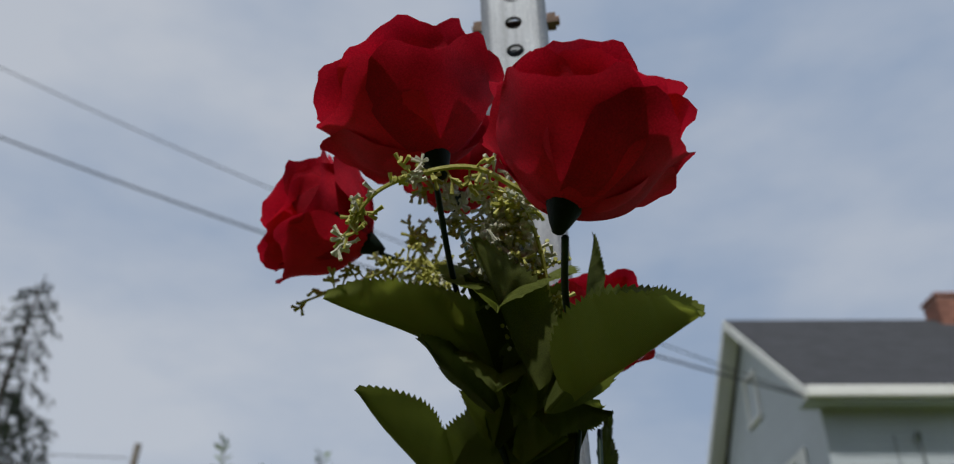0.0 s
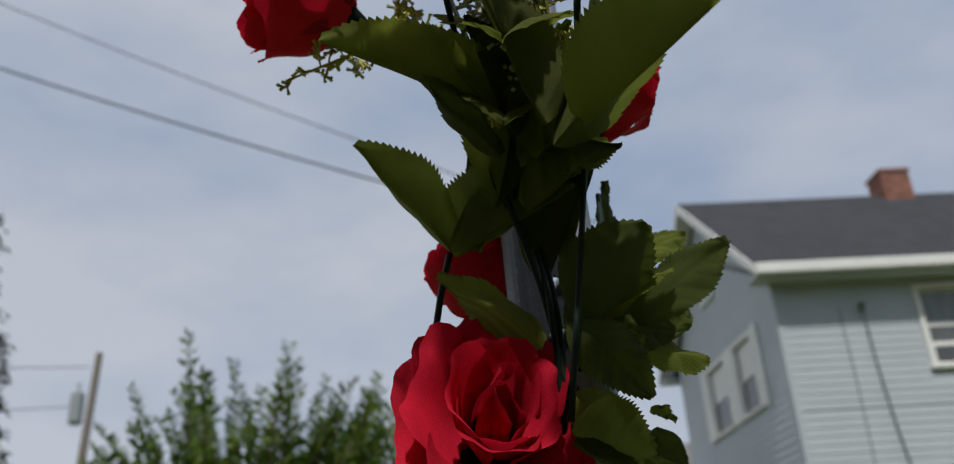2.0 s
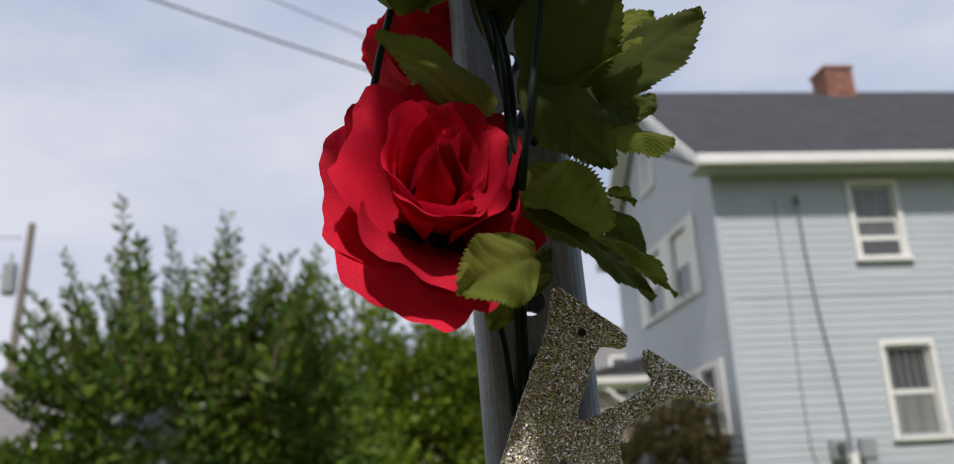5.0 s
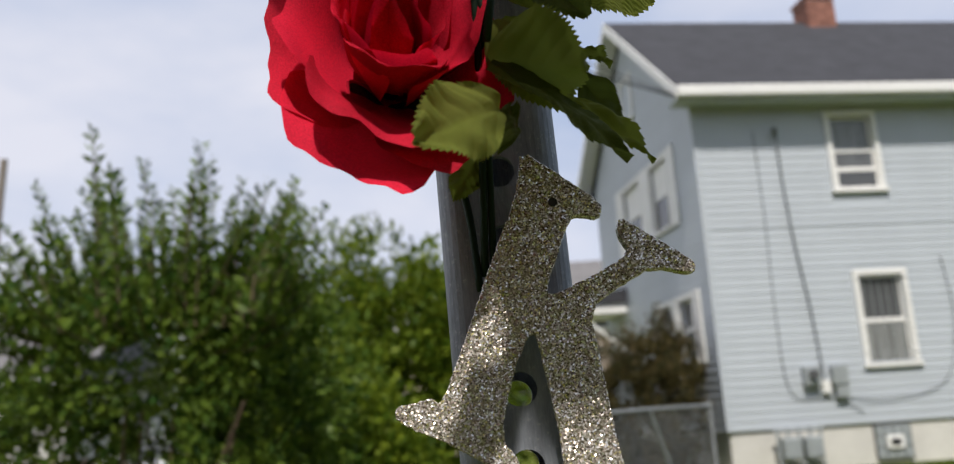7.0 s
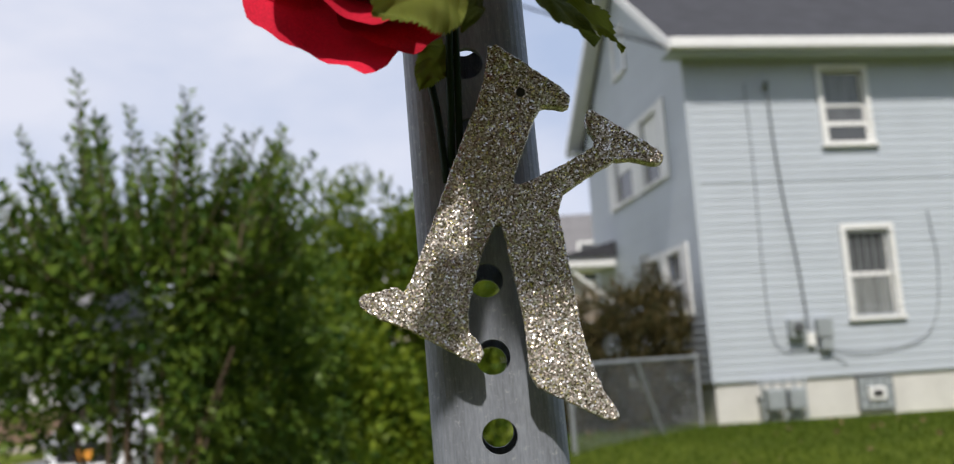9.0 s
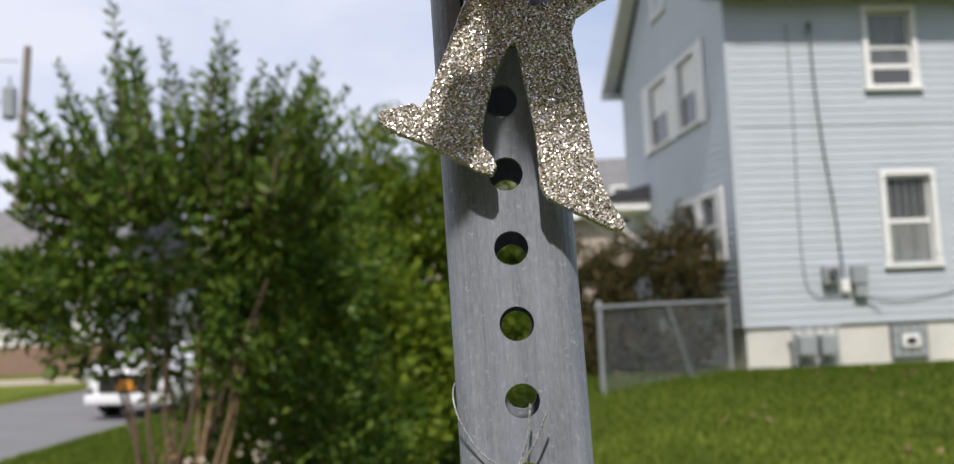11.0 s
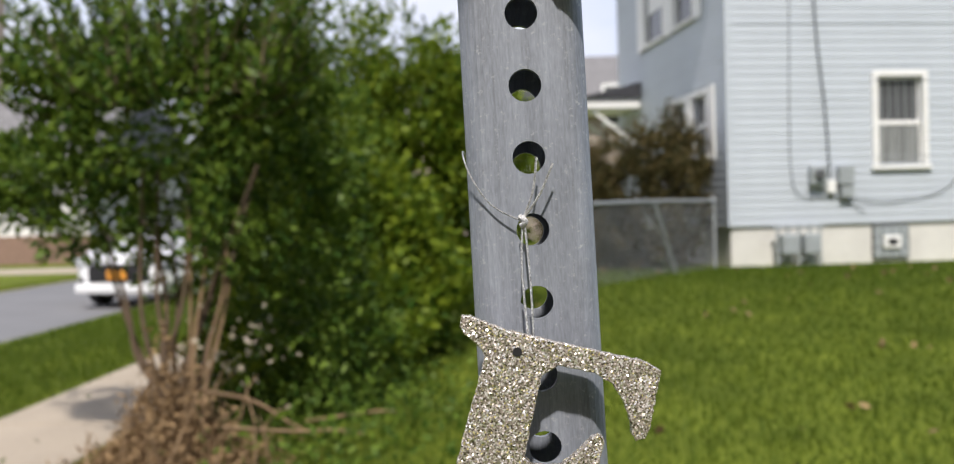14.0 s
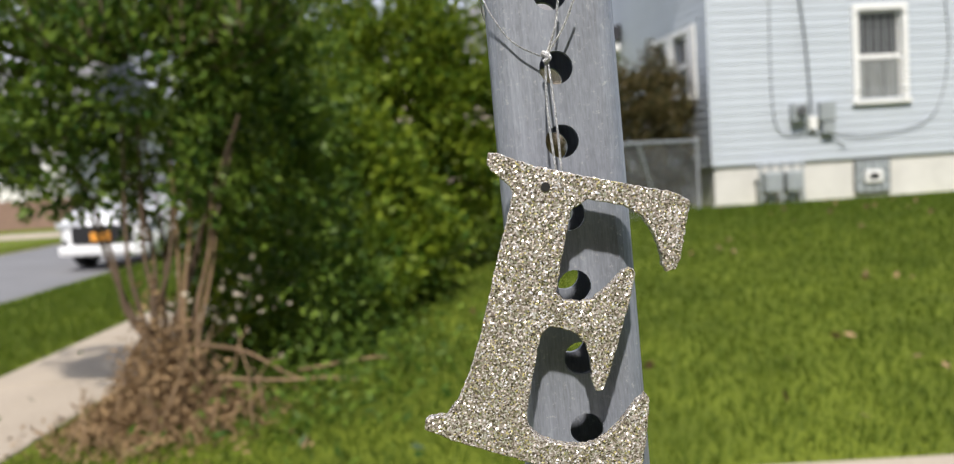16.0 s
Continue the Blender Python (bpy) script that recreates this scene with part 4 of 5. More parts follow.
# ---- the hedge behind ----
shrub("hedge_bush", (-1.5, 8.5, 0), [(-1.6, 8.5, 1.70, 1.0, 0.9, 1.46), (-0.80, 8.6, 1.75, 0.78, 0.8, 1.46), (-0.32, 8.8, 1.75, 0.62, 0.7, 1.46), (-1.0, 6.2, 0.5, 0.42, 0.6, 0.5), (-1.72, 5.7, 0.34, 0.40, 0.6, 0.40), (-0.95, 7.3, 0.8, 0.5, 0.6, 0.8), (-0.2, 9.4, 1.5, 0.55, 0.7, 1.1), (-2.35, 9.0, 1.6, 0.95, 0.9, 1.3), (-1.25, 7.0, 0.95, 0.75, 0.8, 0.95), (-0.75, 7.4, 0.55, 0.5, 0.6, 0.5), (-1.68, 6.4, 1.3, 0.6, 0.7, 1.1)],
      110000, 0.088, M_BUSH2, rng, M_BARK, "dense yellow-green hedge bush on the lawn", [[(-1.5, 8.5, 0), (-1.4, 8.5, 0.8), (-1.2, 8.5, 1.9)], [(-1.0, 8.4, 0), (-0.9, 8.4, 0.7), (-0.7, 8.4, 1.5)], [(-1.6, 8.4, 0), (-1.9, 8.4, 0.9), (-2.2, 8.4, 2.1)], [(-1.6, 6.5, 0), (-1.6, 6.4, 1.0), (-1.6, 6.3, 2)]], shell=0.25)


# ---- far trees, pole, wires ----
def far_tree(at, h, spread, n, material, label, rng, size=0.35):
    x, y = at
    blobs = [(x + rng.normal(0, spread * 0.4), y + rng.normal(0, spread * 0.4), h * rng.uniform(0.45, 0.85), spread * rng.uniform(0.4, 0.6), spread * 0.5, h * rng.uniform(0.13, 0.2)) for _ in range(7)]
    st = [[(x, y, -0.1), (x + 0.1, y, h * 0.4), (x + rng.normal(0, 0.4), y, h * 0.85)]]
    t = shrub("tree", (x, y, 0), blobs, n, size, material, rng, M_DBARK, label, st, 0.6, "tree", 0.2)
    return t


rng = np.random.default_rng(21)
far_tree((-3.9, 26), 7.6, 1.3, 500, M_FAR, "thin feathery tree far behind the hedge", rng, 0.3)
for tx, ty, hh, sp in ((-9, 34, 5.5, 3.5), (-5, 36, 5.5, 3.0), (-24, 46, 7, 4.5), (-0.8, 33, 5.0, 2.6), (-13, 44, 6, 4)):
    far_tree((tx, ty), hh, sp, 2600, M_FAR, "green leafy tree in the distance", rng)

spruce = empty("spruce_tree", (-23.6, 30, 0), label="tall dark half-bare spruce with drooping limbs", category="tree")
part("trunk", rod([(0, 0, -0.2), (0.05, 0, 9), (0.3, 0, 15), (0.75, 0, 19.3)], [0.32, 0.22, 0.12, 0.02], sides=9), M_DBARK, spruce)
cs, ds, ss = [], [], []
for i in range(96):
    z = 4 + 15.0 * (i / 96) ** 0.9
    a, l = i * 2.399 + rng.normal(0, 0.3), (19.8 - z) * 0.22 + 0.45
    c = Vector((0.05 + max(0, z - 9) * 0.06, 0, z))
    d = Vector((math.cos(a), math.sin(a), 0))
    pts = [c, c + d * l * 0.5 + Vector((0, 0, 0.05)), c + d * l * 0.9 - Vector((0, 0, l * 0.22)), c + d * l - Vector((0, 0, l * 0.45))]
    part("limb", rod(pts, [0.045, 0.03, 0.02, 0.01], sides=4), M_DBARK, spruce)
    dens = 46 if z < 14.2 else 7
    for p in spline(pts, 5)[3:]:
        for _ in range(dens // 7):
            cs.append((p + Vector(rng.normal(0, 0.12, 3)))[:]); ds.append((rng.normal(), rng.normal(), -1.2)); ss.append(rng.uniform(0.22, 0.5))
crown = leaves_mesh("crown", cs, ds, ss, M_CONIF, rng, 0.3)
crown.parent = spruce

pole = empty("utility_pole", (-20.1, 35, 0), label="weathered wooden utility pole with a transformer", category="utility pole")
part("pole_shaft", rod([(-0.45, 0, -0.2), (-0.2, 0, 6), (0.2, 0, 13.3)], [0.24, 0.2, 0.15], sides=12), M_POLE, pole)
tr = part("transformer", rod([(-0.5, -0.1, 10.2), (-0.5, -0.1, 10.3), (-0.5, -0.1, 11.5), (-0.5, -0.1, 11.6)], [0.22, 0.29, 0.29, 0.2], sides=14), M_GREY, pole, "grey transformer can")
part("bushing", rod([(-0.5, -0.1, 11.6), (-0.5, -0.1, 12.0)], 0.06, sides=8), M_GREY, tr)

for nm, a, b, sag, r in (("wire", (3.25, 13.05, 6.18), (-10.6, 10.0, 10.85), 0.25, 0.017), ("wire", (3.2, 13.05, 6.22), (-11.0, 10.2, 12.6), 0.25, 0.010), ("wire", (-20.3, 35, 12.7), (-45, 33, 16), 0.5, 0.02), ("wire", (-20.3, 35, 11.0), (-50, 36, 14.4), 0.6, 0.02)):
    a, b = Vector(a), Vector(b)
    pts = []
    for i in range(25):
        t = i / 24
        p = a.lerp(b, t)
        p.z -= sag * 4 * t * (1 - t)
        pts.append(p)
    if b.x > -20:
        pts += [b + (b - a) * 0.8]
    thing(nm, rod(pts, r, sides=6), M_CABLE, label="black overhead service wire against the sky", category="wire")


# ---- parked car ----
def wheel(parent, x, y):
    t = part("wheel", rod([(x - 0.10, y, 0.33), (x - 0.07, y, 0.33), (x + 0.07, y, 0.33), (x + 0.10, y, 0.33)], [0.27, 0.33, 0.33, 0.27], sides=24), M_TYRE, parent)
    part("rim", rod([(x - 0.112, y, 0.33), (x + 0.112, y, 0.33)], 0.21, sides=20), M_ALLOY, t)


car = empty("car", (-5.83, 13.85, -0.10), label="white parked car with a dark grille", category="car")
car.rotation_euler.z = radians(-10)
bm = bmesh.new()
# body sections along y: front at y = -0.7, widths and heights
prof = [(-0.72, 0.60, 0.30, 0.62, 0.62), (-0.60, 0.82, 0.22, 0.80, 0.80), (-0.2, 0.90, 0.20, 0.92, 0.92), (0.45, 0.92, 0.20, 1.0, 1.0), (0.75, 0.92, 0.20, 1.02, 1.10), (1.45, 0.92, 0.2, 1.02, 1.48), (2.6, 0.92, 0.2, 1.02, 1.52), (3.3, 0.91, 0.22, 1.03, 1.45), (3.75, 0.88, 0.28, 1.02, 1.04), (3.85, 0.80, 0.4, 0.9, 0.9)]
rings = []
for y, w, zb, zs, zt in prof:
    inset = 0.0 if zt - zs < 0.12 else 0.22
    rings.append([bm.verts.new(v) for v in ((-w * 0.95, y, zb), (-w, y, (zb + zs) / 2), (-w * 0.97, y, zs), (-w * 0.9 + inset, y, zt), (w * 0.9 - inset, y, zt), (w * 0.97, y, zs), (w, y, (zb + zs) / 2), (w * 0.95, y, zb))])
for a, b in zip(rings, rings[1:]):
    for k in range(8):
        bm.faces.new((a[k], a[(k + 1) % 8], b[(k + 1) % 8], b[k]))
bm.faces.new(list(reversed(rings[0])))
bm.faces.new(rings[-1])
bmesh.ops.recalc_face_normals(bm, faces=bm.faces)
bmesh.ops.bevel(bm, geom=[e for e in bm.edges], offset=0.03, segments=2, affect="EDGES")
part("body", bm, M_CARW, car, smooth=True)
bm = bmesh.new()
q = [(-0.66, 0.80, 1.10), (0.66, 0.80, 1.10), (0.58, 1.38, 1.455), (-0.58, 1.38, 1.455)]
vs = [bm.verts.new((x, y - 0.03, z + 0.015)) for x, y, z in q] + [bm.verts.new((x, y + 0.02, z - 0.02)) for x, y, z in q]
for f in ((0, 1, 2, 3), (7, 6, 5, 4), (0, 4, 5, 1), (1, 5, 6, 2), (2, 6, 7, 3), (3, 7, 4, 0)):
    bm.faces.new([vs[k] for k in f])
bmesh.ops.recalc_face_normals(bm, faces=bm.faces)
part("windscreen", bm, M_GLASS, car)
for sx in (-1, 1):
    for y0, y1 in ((1.25, 2.05), (2.12, 2.95)):
        part("side_window", box(sx * 0.84 - 0.03, sx * 0.84 + 0.03, y0, y1, 1.08, 1.42, bevel=0.02), M_GLASS, car)
    part("headlight", box(sx * 0.62 - 0.2, sx * 0.62 + 0.2, -0.70, -0.52, 0.66, 0.78, bevel=0.04), M_LAMPG, car)
    part("mirror", box(sx * 1.0 - 0.09, sx * 1.0 + 0.09, 0.85, 0.97, 1.02, 1.15, bevel=0.03), M_CARW, car)
    part("fog_lamp", rod([(sx * 0.66, -0.70, 0.42), (sx * 0.66, -0.62, 0.42)], 0.07, sides=12), M_BLACK, car)
    for y in (0.05, 2.85):
        wheel(car, sx * 0.82, y)
part("grille", box(-0.52, 0.52, -0.755, -0.68, 0.42, 0.70, bevel=0.03), M_BLACK, car)
part("bumper", box(-0.75, 0.75, -0.78, -0.6, 0.24, 0.40, bevel=0.04), M_CARW, car)
part("number_plate", box(-0.16, 0.16, -0.80, -0.76, 0.46, 0.60), M_PLATE, car, "amber number plate")


# ---- the sign post ----
PW, WALLT, PITCH, HOLE = 0.0445, 0.0027, 0.0254, 0.0058
POST_TOP, POST_LOW = 2.04, 1.25 - PITCH * 49.5


def post_side():
    """One wall of the square tube: a strip with a row of round holes, cut through."""
    bm = bmesh.new()
    half, flat = PW / 2, PW / 2 - 0.008
    n = 20
    k0, k1 = -12, 31
    def cell(zc):
        for dep, flip in ((-half, False), (-half + WALLT, True)):
            ring = [bm.verts.new((HOLE * math.cos(2 * math.pi * i / n), dep, zc + HOLE * math.sin(2 * math.pi * i / n))) for i in range(n)]
            outer = []
            for i in range(n):
                a = 2 * math.pi * i / n
                c, s = math.cos(a), math.sin(a)
                t = min(flat / abs(c) if abs(c) > 1e-6 else 9, PITCH / 2 / abs(s) if abs(s) > 1e-6 else 9)
                outer.append(bm.verts.new((c * t, dep, zc + s * t)))
            for i in range(n):
                f = (ring[i], ring[(i + 1) % n], outer[(i + 1) % n], outer[i])
                bm.faces.new(f if flip else tuple(reversed(f)))
            corners = [(1, 1), (-1, 1), (-1, -1), (1, -1)]
            for cx, cz in corners:
                v = bm.verts.new((cx * flat, dep, zc + cz * PITCH / 2))
                ang = math.atan2(cz * PITCH / 2, cx * flat) % (2 * math.pi)
                i = int(ang / (2 * math.pi / n)) % n
                f = (outer[i], outer[(i + 1) % n], v)
                bm.faces.new(f if flip else tuple(reversed(f)))
            if not flip:
                front = ring
        for i in range(n):
            bm.faces.new((front[i], front[(i + 1) % n], ring[(i + 1) % n], ring[i]))
    for k in range(k0, k1 + 1):
        cell(1.25 + PITCH * k)
    for dep, flip in ((-half, False), (-half + WALLT, True)):
        for z0, z1 in ((-0.3, 1.25 + PITCH * (k0 - 0.5)), (1.25 + PITCH * (k1 + 0.5), POST_TOP)):
            f = [bm.verts.new(v) for v in ((-flat, dep, z0), (flat, dep, z0), (flat, dep, z1), (-flat, dep, z1))]
            bm.faces.new(f if not flip else list(reversed(f)))
    # rounded corner to the right
    m = 6
    r = 0.008
    cols = []
    for i in range(m + 1):
        a = -math.pi / 2 + math.pi / 2 * i / m
        cols.append([bm.verts.new((flat + rr * math.cos(a), -flat + rr * math.sin(a), zz)) for zz in (-0.3, POST_TOP) for rr in (r, r - WALLT)])
    for p, q in zip(cols, cols[1:]):
        bm.faces.new((p[0], q[0], q[2], p[2]))
        bm.faces.new((p[3], q[3], q[1], p[1]))
        bm.faces.new((p[2], q[2], q[3], p[3]))
    return bm


sign_post = tagged(new("sign_post"), label="galvanised square sign post with punched holes", category="sign post")
sign_post.matrix_basis = LEAN
for i in range(4):
    bm = post_side()
    bmesh.ops.rotate(bm, verts=bm.verts, cent=(0, 0, 0), matrix=Matrix.Rotation(math.pi / 2 * i, 3, "Z"))
    bmesh.ops.translate(bm, verts=bm.verts, vec=(0, PW / 2, 0))
    part("tube_wall", bm, M_STEEL, sign_post)
br = part("bolt", rod([(-0.030, 0.022, 1.879), (0.031, 0.022, 1.879)], 0.0035, sides=8), M_BOLT, sign_post, "rusty sign bolt")
for sx in (-1, 1):
    part("nut", rod([(sx * 0.0225, 0.022, 1.879), (sx * 0.0285, 0.022, 1.879)], 0.007, sides=6), M_BOLT, br)


# ---- glitter letters ----
def letter(name, outline, at, turn, thick, label):
    """A flat letter cut from board: outline in millimetres, rounded rims."""
    pts = [tuple(float(c) / 1000 for c in p.split(",")) for p in outline.split()]
    # soften the corners by one round of cutting
    soft = []
    for i, p in enumerate(pts):
        q = pts[(i + 1) % len(pts)]
        for t in (0.22, 0.78):
            soft.append((p[0] + (q[0] - p[0]) * t, p[1] + (q[1] - p[1]) * t))
    # flakes make the cut edge crumbly
    g, rough = random.Random(len(outline)), []
    for i, p in enumerate(soft):
        q = soft[(i + 1) % len(soft)]
        n = max(1, round(math.hypot(q[0] - p[0], q[1] - p[1]) / 0.0013))
        rough += [(p[0] + (q[0] - p[0]) * k / n + g.gauss(0, 0.00013), p[1] + (q[1] - p[1]) * k / n + g.gauss(0, 0.00013)) for k in range(n)]
    bm = bmesh.new()
    f = bm.faces.new([bm.verts.new((x, -thick / 2, z)) for x, z in rough])
    r = bmesh.ops.extrude_face_region(bm, geom=[f])
    bmesh.ops.translate(bm, verts=[v for v in r["geom"] if isinstance(v, bmesh.types.BMVert)], vec=(0, thick, 0))
    bmesh.ops.recalc_face_normals(bm, faces=bm.faces)
    rim = [e for e in bm.edges if abs(e.verts[0].co.y - e.verts[1].co.y) < 1e-6 and len(e.link_faces) == 2]
    bmesh.ops.bevel(bm, geom=rim, offset=0.0003, segments=1, affect="EDGES")
    big = [q for q in bm.faces if len(q.verts) > 4]
    bmesh.ops.triangulate(bm, faces=big)
    ob = thing(name, bm, M_GLIT, label=label, category="letter", group="glitter letters on the post")
    ob.matrix_basis = LEAN @ Matrix.Translation(at) @ Matrix.Rotation(turn, 4, "Y")
    return ob


letter("letter_k", "-17.9,59.9 -2.9,55.6 14.8,50.4 15,45 8.7,44.4 5.5,41.8 5.4,29.8 5.6,14.5 10.1,16.6 20.5,27.7 28.5,36.8 21.6,42.5 21.4,47.8 27.6,46.2 42.2,42.9 49.7,40.7 50.4,36.7 36.9,35.1 28.9,26 20.8,14.7 31.2,-3.6 43.2,-25.7 53.3,-38.6 61.2,-43.9 60.5,-47.5 44.5,-45.9 32,-44.9 24.7,-28.4 12.2,-7.7 5.1,3.4 3.5,-12.7 6.5,-34.3 15.3,-39.2 14.5,-45 -6.8,-41.3 -26.9,-40.4 -28.9,-35.9 -21.1,-31.3 -18.8,-29.2 -14.8,-30.7 -14.6,-6.5 -14.8,18.6 -14.3,39.6 -14.9,48.1",
       (0.000, -0.0075, 1.370), radians(24), 0.005, "silver and gold glitter letter K leaning on the post")
letter("letter_e", "-35.9,49 -21.7,47.5 2.4,48.4 33.3,50.6 34.1,42.4 35.5,26 31.1,23.4 26.9,32.5 17.3,41.9 -4.5,40.8 -3.3,18.9 -2,5.7 9.1,7.4 14.1,14.4 18.8,22.3 22.2,21.4 22.1,3.4 21.7,-20 17.9,-21.3 13,-7.1 6.4,-3.1 -4.1,-3.5 -2.9,-22.2 -1.8,-37.7 7.1,-42 21.3,-40.3 28.2,-32.6 34.6,-17.7 37.2,-18.9 39.6,-35 41,-51.5 10,-50.5 -34,-48.7 -34.7,-43.7 -26.2,-40.7 -23.2,-18.6 -24.2,14.9 -24.1,36.1 -26.3,39.6 -34.9,43",
       (-0.008, -0.0105, 1.140), radians(19), 0.005, "silver and gold glitter letter E hanging from cord")


for nm, hx, hz in (("letter_e", -0.008, 1.184), ("letter_k", 0.017, 1.412)):
    lo = bpy.data.objects[nm]
    p = lo.matrix_basis.inverted() @ LEAN @ Vector((hx, 0, hz))
    part("hanging_hole", rod([(p.x, -0.0029, p.z), (p.x, -0.0026, p.z)], 0.0016, sides=12), M_BLACK, lo, "small dark hanging hole")


def on_post(name, **tags):
    ob = tagged(new(name), **tags)
    ob.matrix_basis = LEAN
    return ob


cord = on_post("silver_cord", label="thin twisted silver cord tied round the post", category="cord")
H0 = 1.25
part("loop", rod(spline([(0.0, 0.047, H0 - 0.006), (-0.020, 0.046, H0 - 0.001), (-0.0236, 0.03, H0 + 0.006), (-0.0232, 0.006, H0 + 0.002), (-0.0205, -0.001, H0 - 0.006), (-0.014, -0.0025, H0 - 0.016), (-0.0035, -0.004, H0 - 0.0225)], 6), 0.0003, sides=5), M_CORD, cord)
part("knot", rod(spline([(-0.0045, -0.004, H0 - 0.0205), (-0.0025, -0.0055, H0 - 0.0225), (-0.0045, -0.0055, H0 - 0.024)], 4), 0.0010, sides=7), M_CORD, cord)
part("cord_end", rod(spline([(-0.0035, -0.0045, H0 - 0.022), (0.0005, -0.006, H0 - 0.012), (0.0024, -0.007, H0 - 0.0005)], 6), 0.00042, sides=5), M_CORD, cord)
part("cord_end", rod(spline([(-0.0035, -0.0045, H0 - 0.022), (0.003, -0.006, H0 - 0.013), (0.0078, -0.007, H0 - 0.003)], 6), 0.00042, sides=5), M_CORD, cord)
part("hanging_strand", rod(spline([(-0.0038, -0.005, H0 - 0.0235), (-0.0048, -0.008, H0 - 0.040), (-0.0040, -0.0125, H0 - 0.062)], 6), 0.00042, sides=5), M_CORD, cord)
part("hanging_strand", rod(spline([(-0.003, -0.005, H0 - 0.0235), (-0.0022, -0.008, H0 - 0.040), (-0.0022, -0.0125, H0 - 0.062)], 6), 0.00042, sides=5), M_CORD, cord)


# ---- fabric roses ----
def petal_mesh(name, L, W, a0, a1, roll, rc, seed, nu=14, nv=14):
    """One petal: a line that leans from a0 to a1 off the flower's axis and rolls back at its rim, cupped across by the radius rc."""
    g = random.Random(seed)
    ph = [g.uniform(0, 6.28) for _ in range(6)]
    a1 += g.uniform(-0.10, 0.14)
    roll *= g.uniform(0.7, 1.35)
    steps = 60
    line, r, z = [], 0.002, 0.0
    for k in range(steps + 1):
        v = k / steps
        th = a0 + (a1 - a0) * v ** 0.8 + roll * max(0, (v - 0.66) / 0.34) ** 2
        line.append((r, z, th))
        r, z = r + math.sin(th) * L / steps, z + math.cos(th) * L / steps
    verts, faces = [], []
    for j in range(nv + 1):
        v = j / nv
        for i in range(nu + 1):
            u = 2 * i / nu - 1
            vv = v * (1 - 0.15 * abs(u) ** 4 + 0.030 * math.sin(4 * u + ph[5]) + 0.012 * math.sin(13 * u + ph[4]))
            k = min(steps - 1, max(0, int(vv * steps)))
            e = vv * steps - k
            r, z, th = (p + (q - p) * e for p, q in zip(line[k], line[k + 1]))
            w = W * (0.30 + 0.70 * math.sin(math.pi / 2 * min(1, v * 1.35))) * (1 - 0.10 * max(0, v - 0.7) / 0.3)
            q = u * w / rc
            across, inward = rc * math.sin(q), rc * (1 - math.cos(q))
            lift = -inward + 0.0034 * abs(u) ** 4 * vv + (0.0024 * math.sin(3.2 * u + ph[0]) + 0.0010 * math.sin(7.5 * u + ph[1])) * vv ** 2 + 0.0006 * math.sin(9 * v + 3 * u + ph[2])
            verts.append((across, -(r + lift * math.cos(th)), z - lift * math.sin(th)))
    w = nu + 1
    for j in range(nv):
        for i in range(nu):
            faces.append((j * w + i, j * w + i + 1, (j + 1) * w + i + 1, (j + 1) * w + i))
    me = bpy.data.meshes.new(name)
    me.from_pydata(verts, [], faces)
    me.materials.append(M_RED)
    for p in me.polygons:
        p.use_smooth = True
    return me


RINGS = [  # count, length, half width, lean at base, lean at rim, roll, cup radius, start angle
    (3, 0.046, 0.016, 0.25, -0.22, 0.0, 0.010, 0.4),
    (3, 0.054, 0.025, 0.50, -0.10, 0.6, 0.016, 0.0),
    (4, 0.056, 0.029, 0.75, 0.05, 1.0, 0.021, 0.6),
    (5, 0.055, 0.030, 1.00, 0.14, 1.1, 0.029, 0.1),
    (5, 0.047, 0.031, 1.25, 0.24, 1.2, 0.034, 0.75),
]
OPEN_RINGS = [
    (3, 0.050, 0.0200, 0.40, -0.34, 0.0, 0.0125, 0.4),
    (3, 0.044, 0.0260, 0.72, -0.05, 0.5, 0.0180, 1.2),
    (4, 0.046, 0.0300, 0.95, 0.02, 1.1, 0.0210, 0.5),
    (4, 0.049, 0.0340, 1.25, 0.40, 1.0, 0.0360, 0.2),
    (5, 0.049, 0.0340, 1.45, 0.75, 0.8, 0.0460, 0.9),
]
PETALS = [[petal_mesh("petal", *k[1:7], 10 * i + q) for q in range(3)] for i, k in enumerate(RINGS)]
OPEN_PETALS = [[petal_mesh("petal", *k[1:7], 200 + 10 * i + q, 18, 16) for q in range(3)] for i, k in enumerate(OPEN_RINGS)]


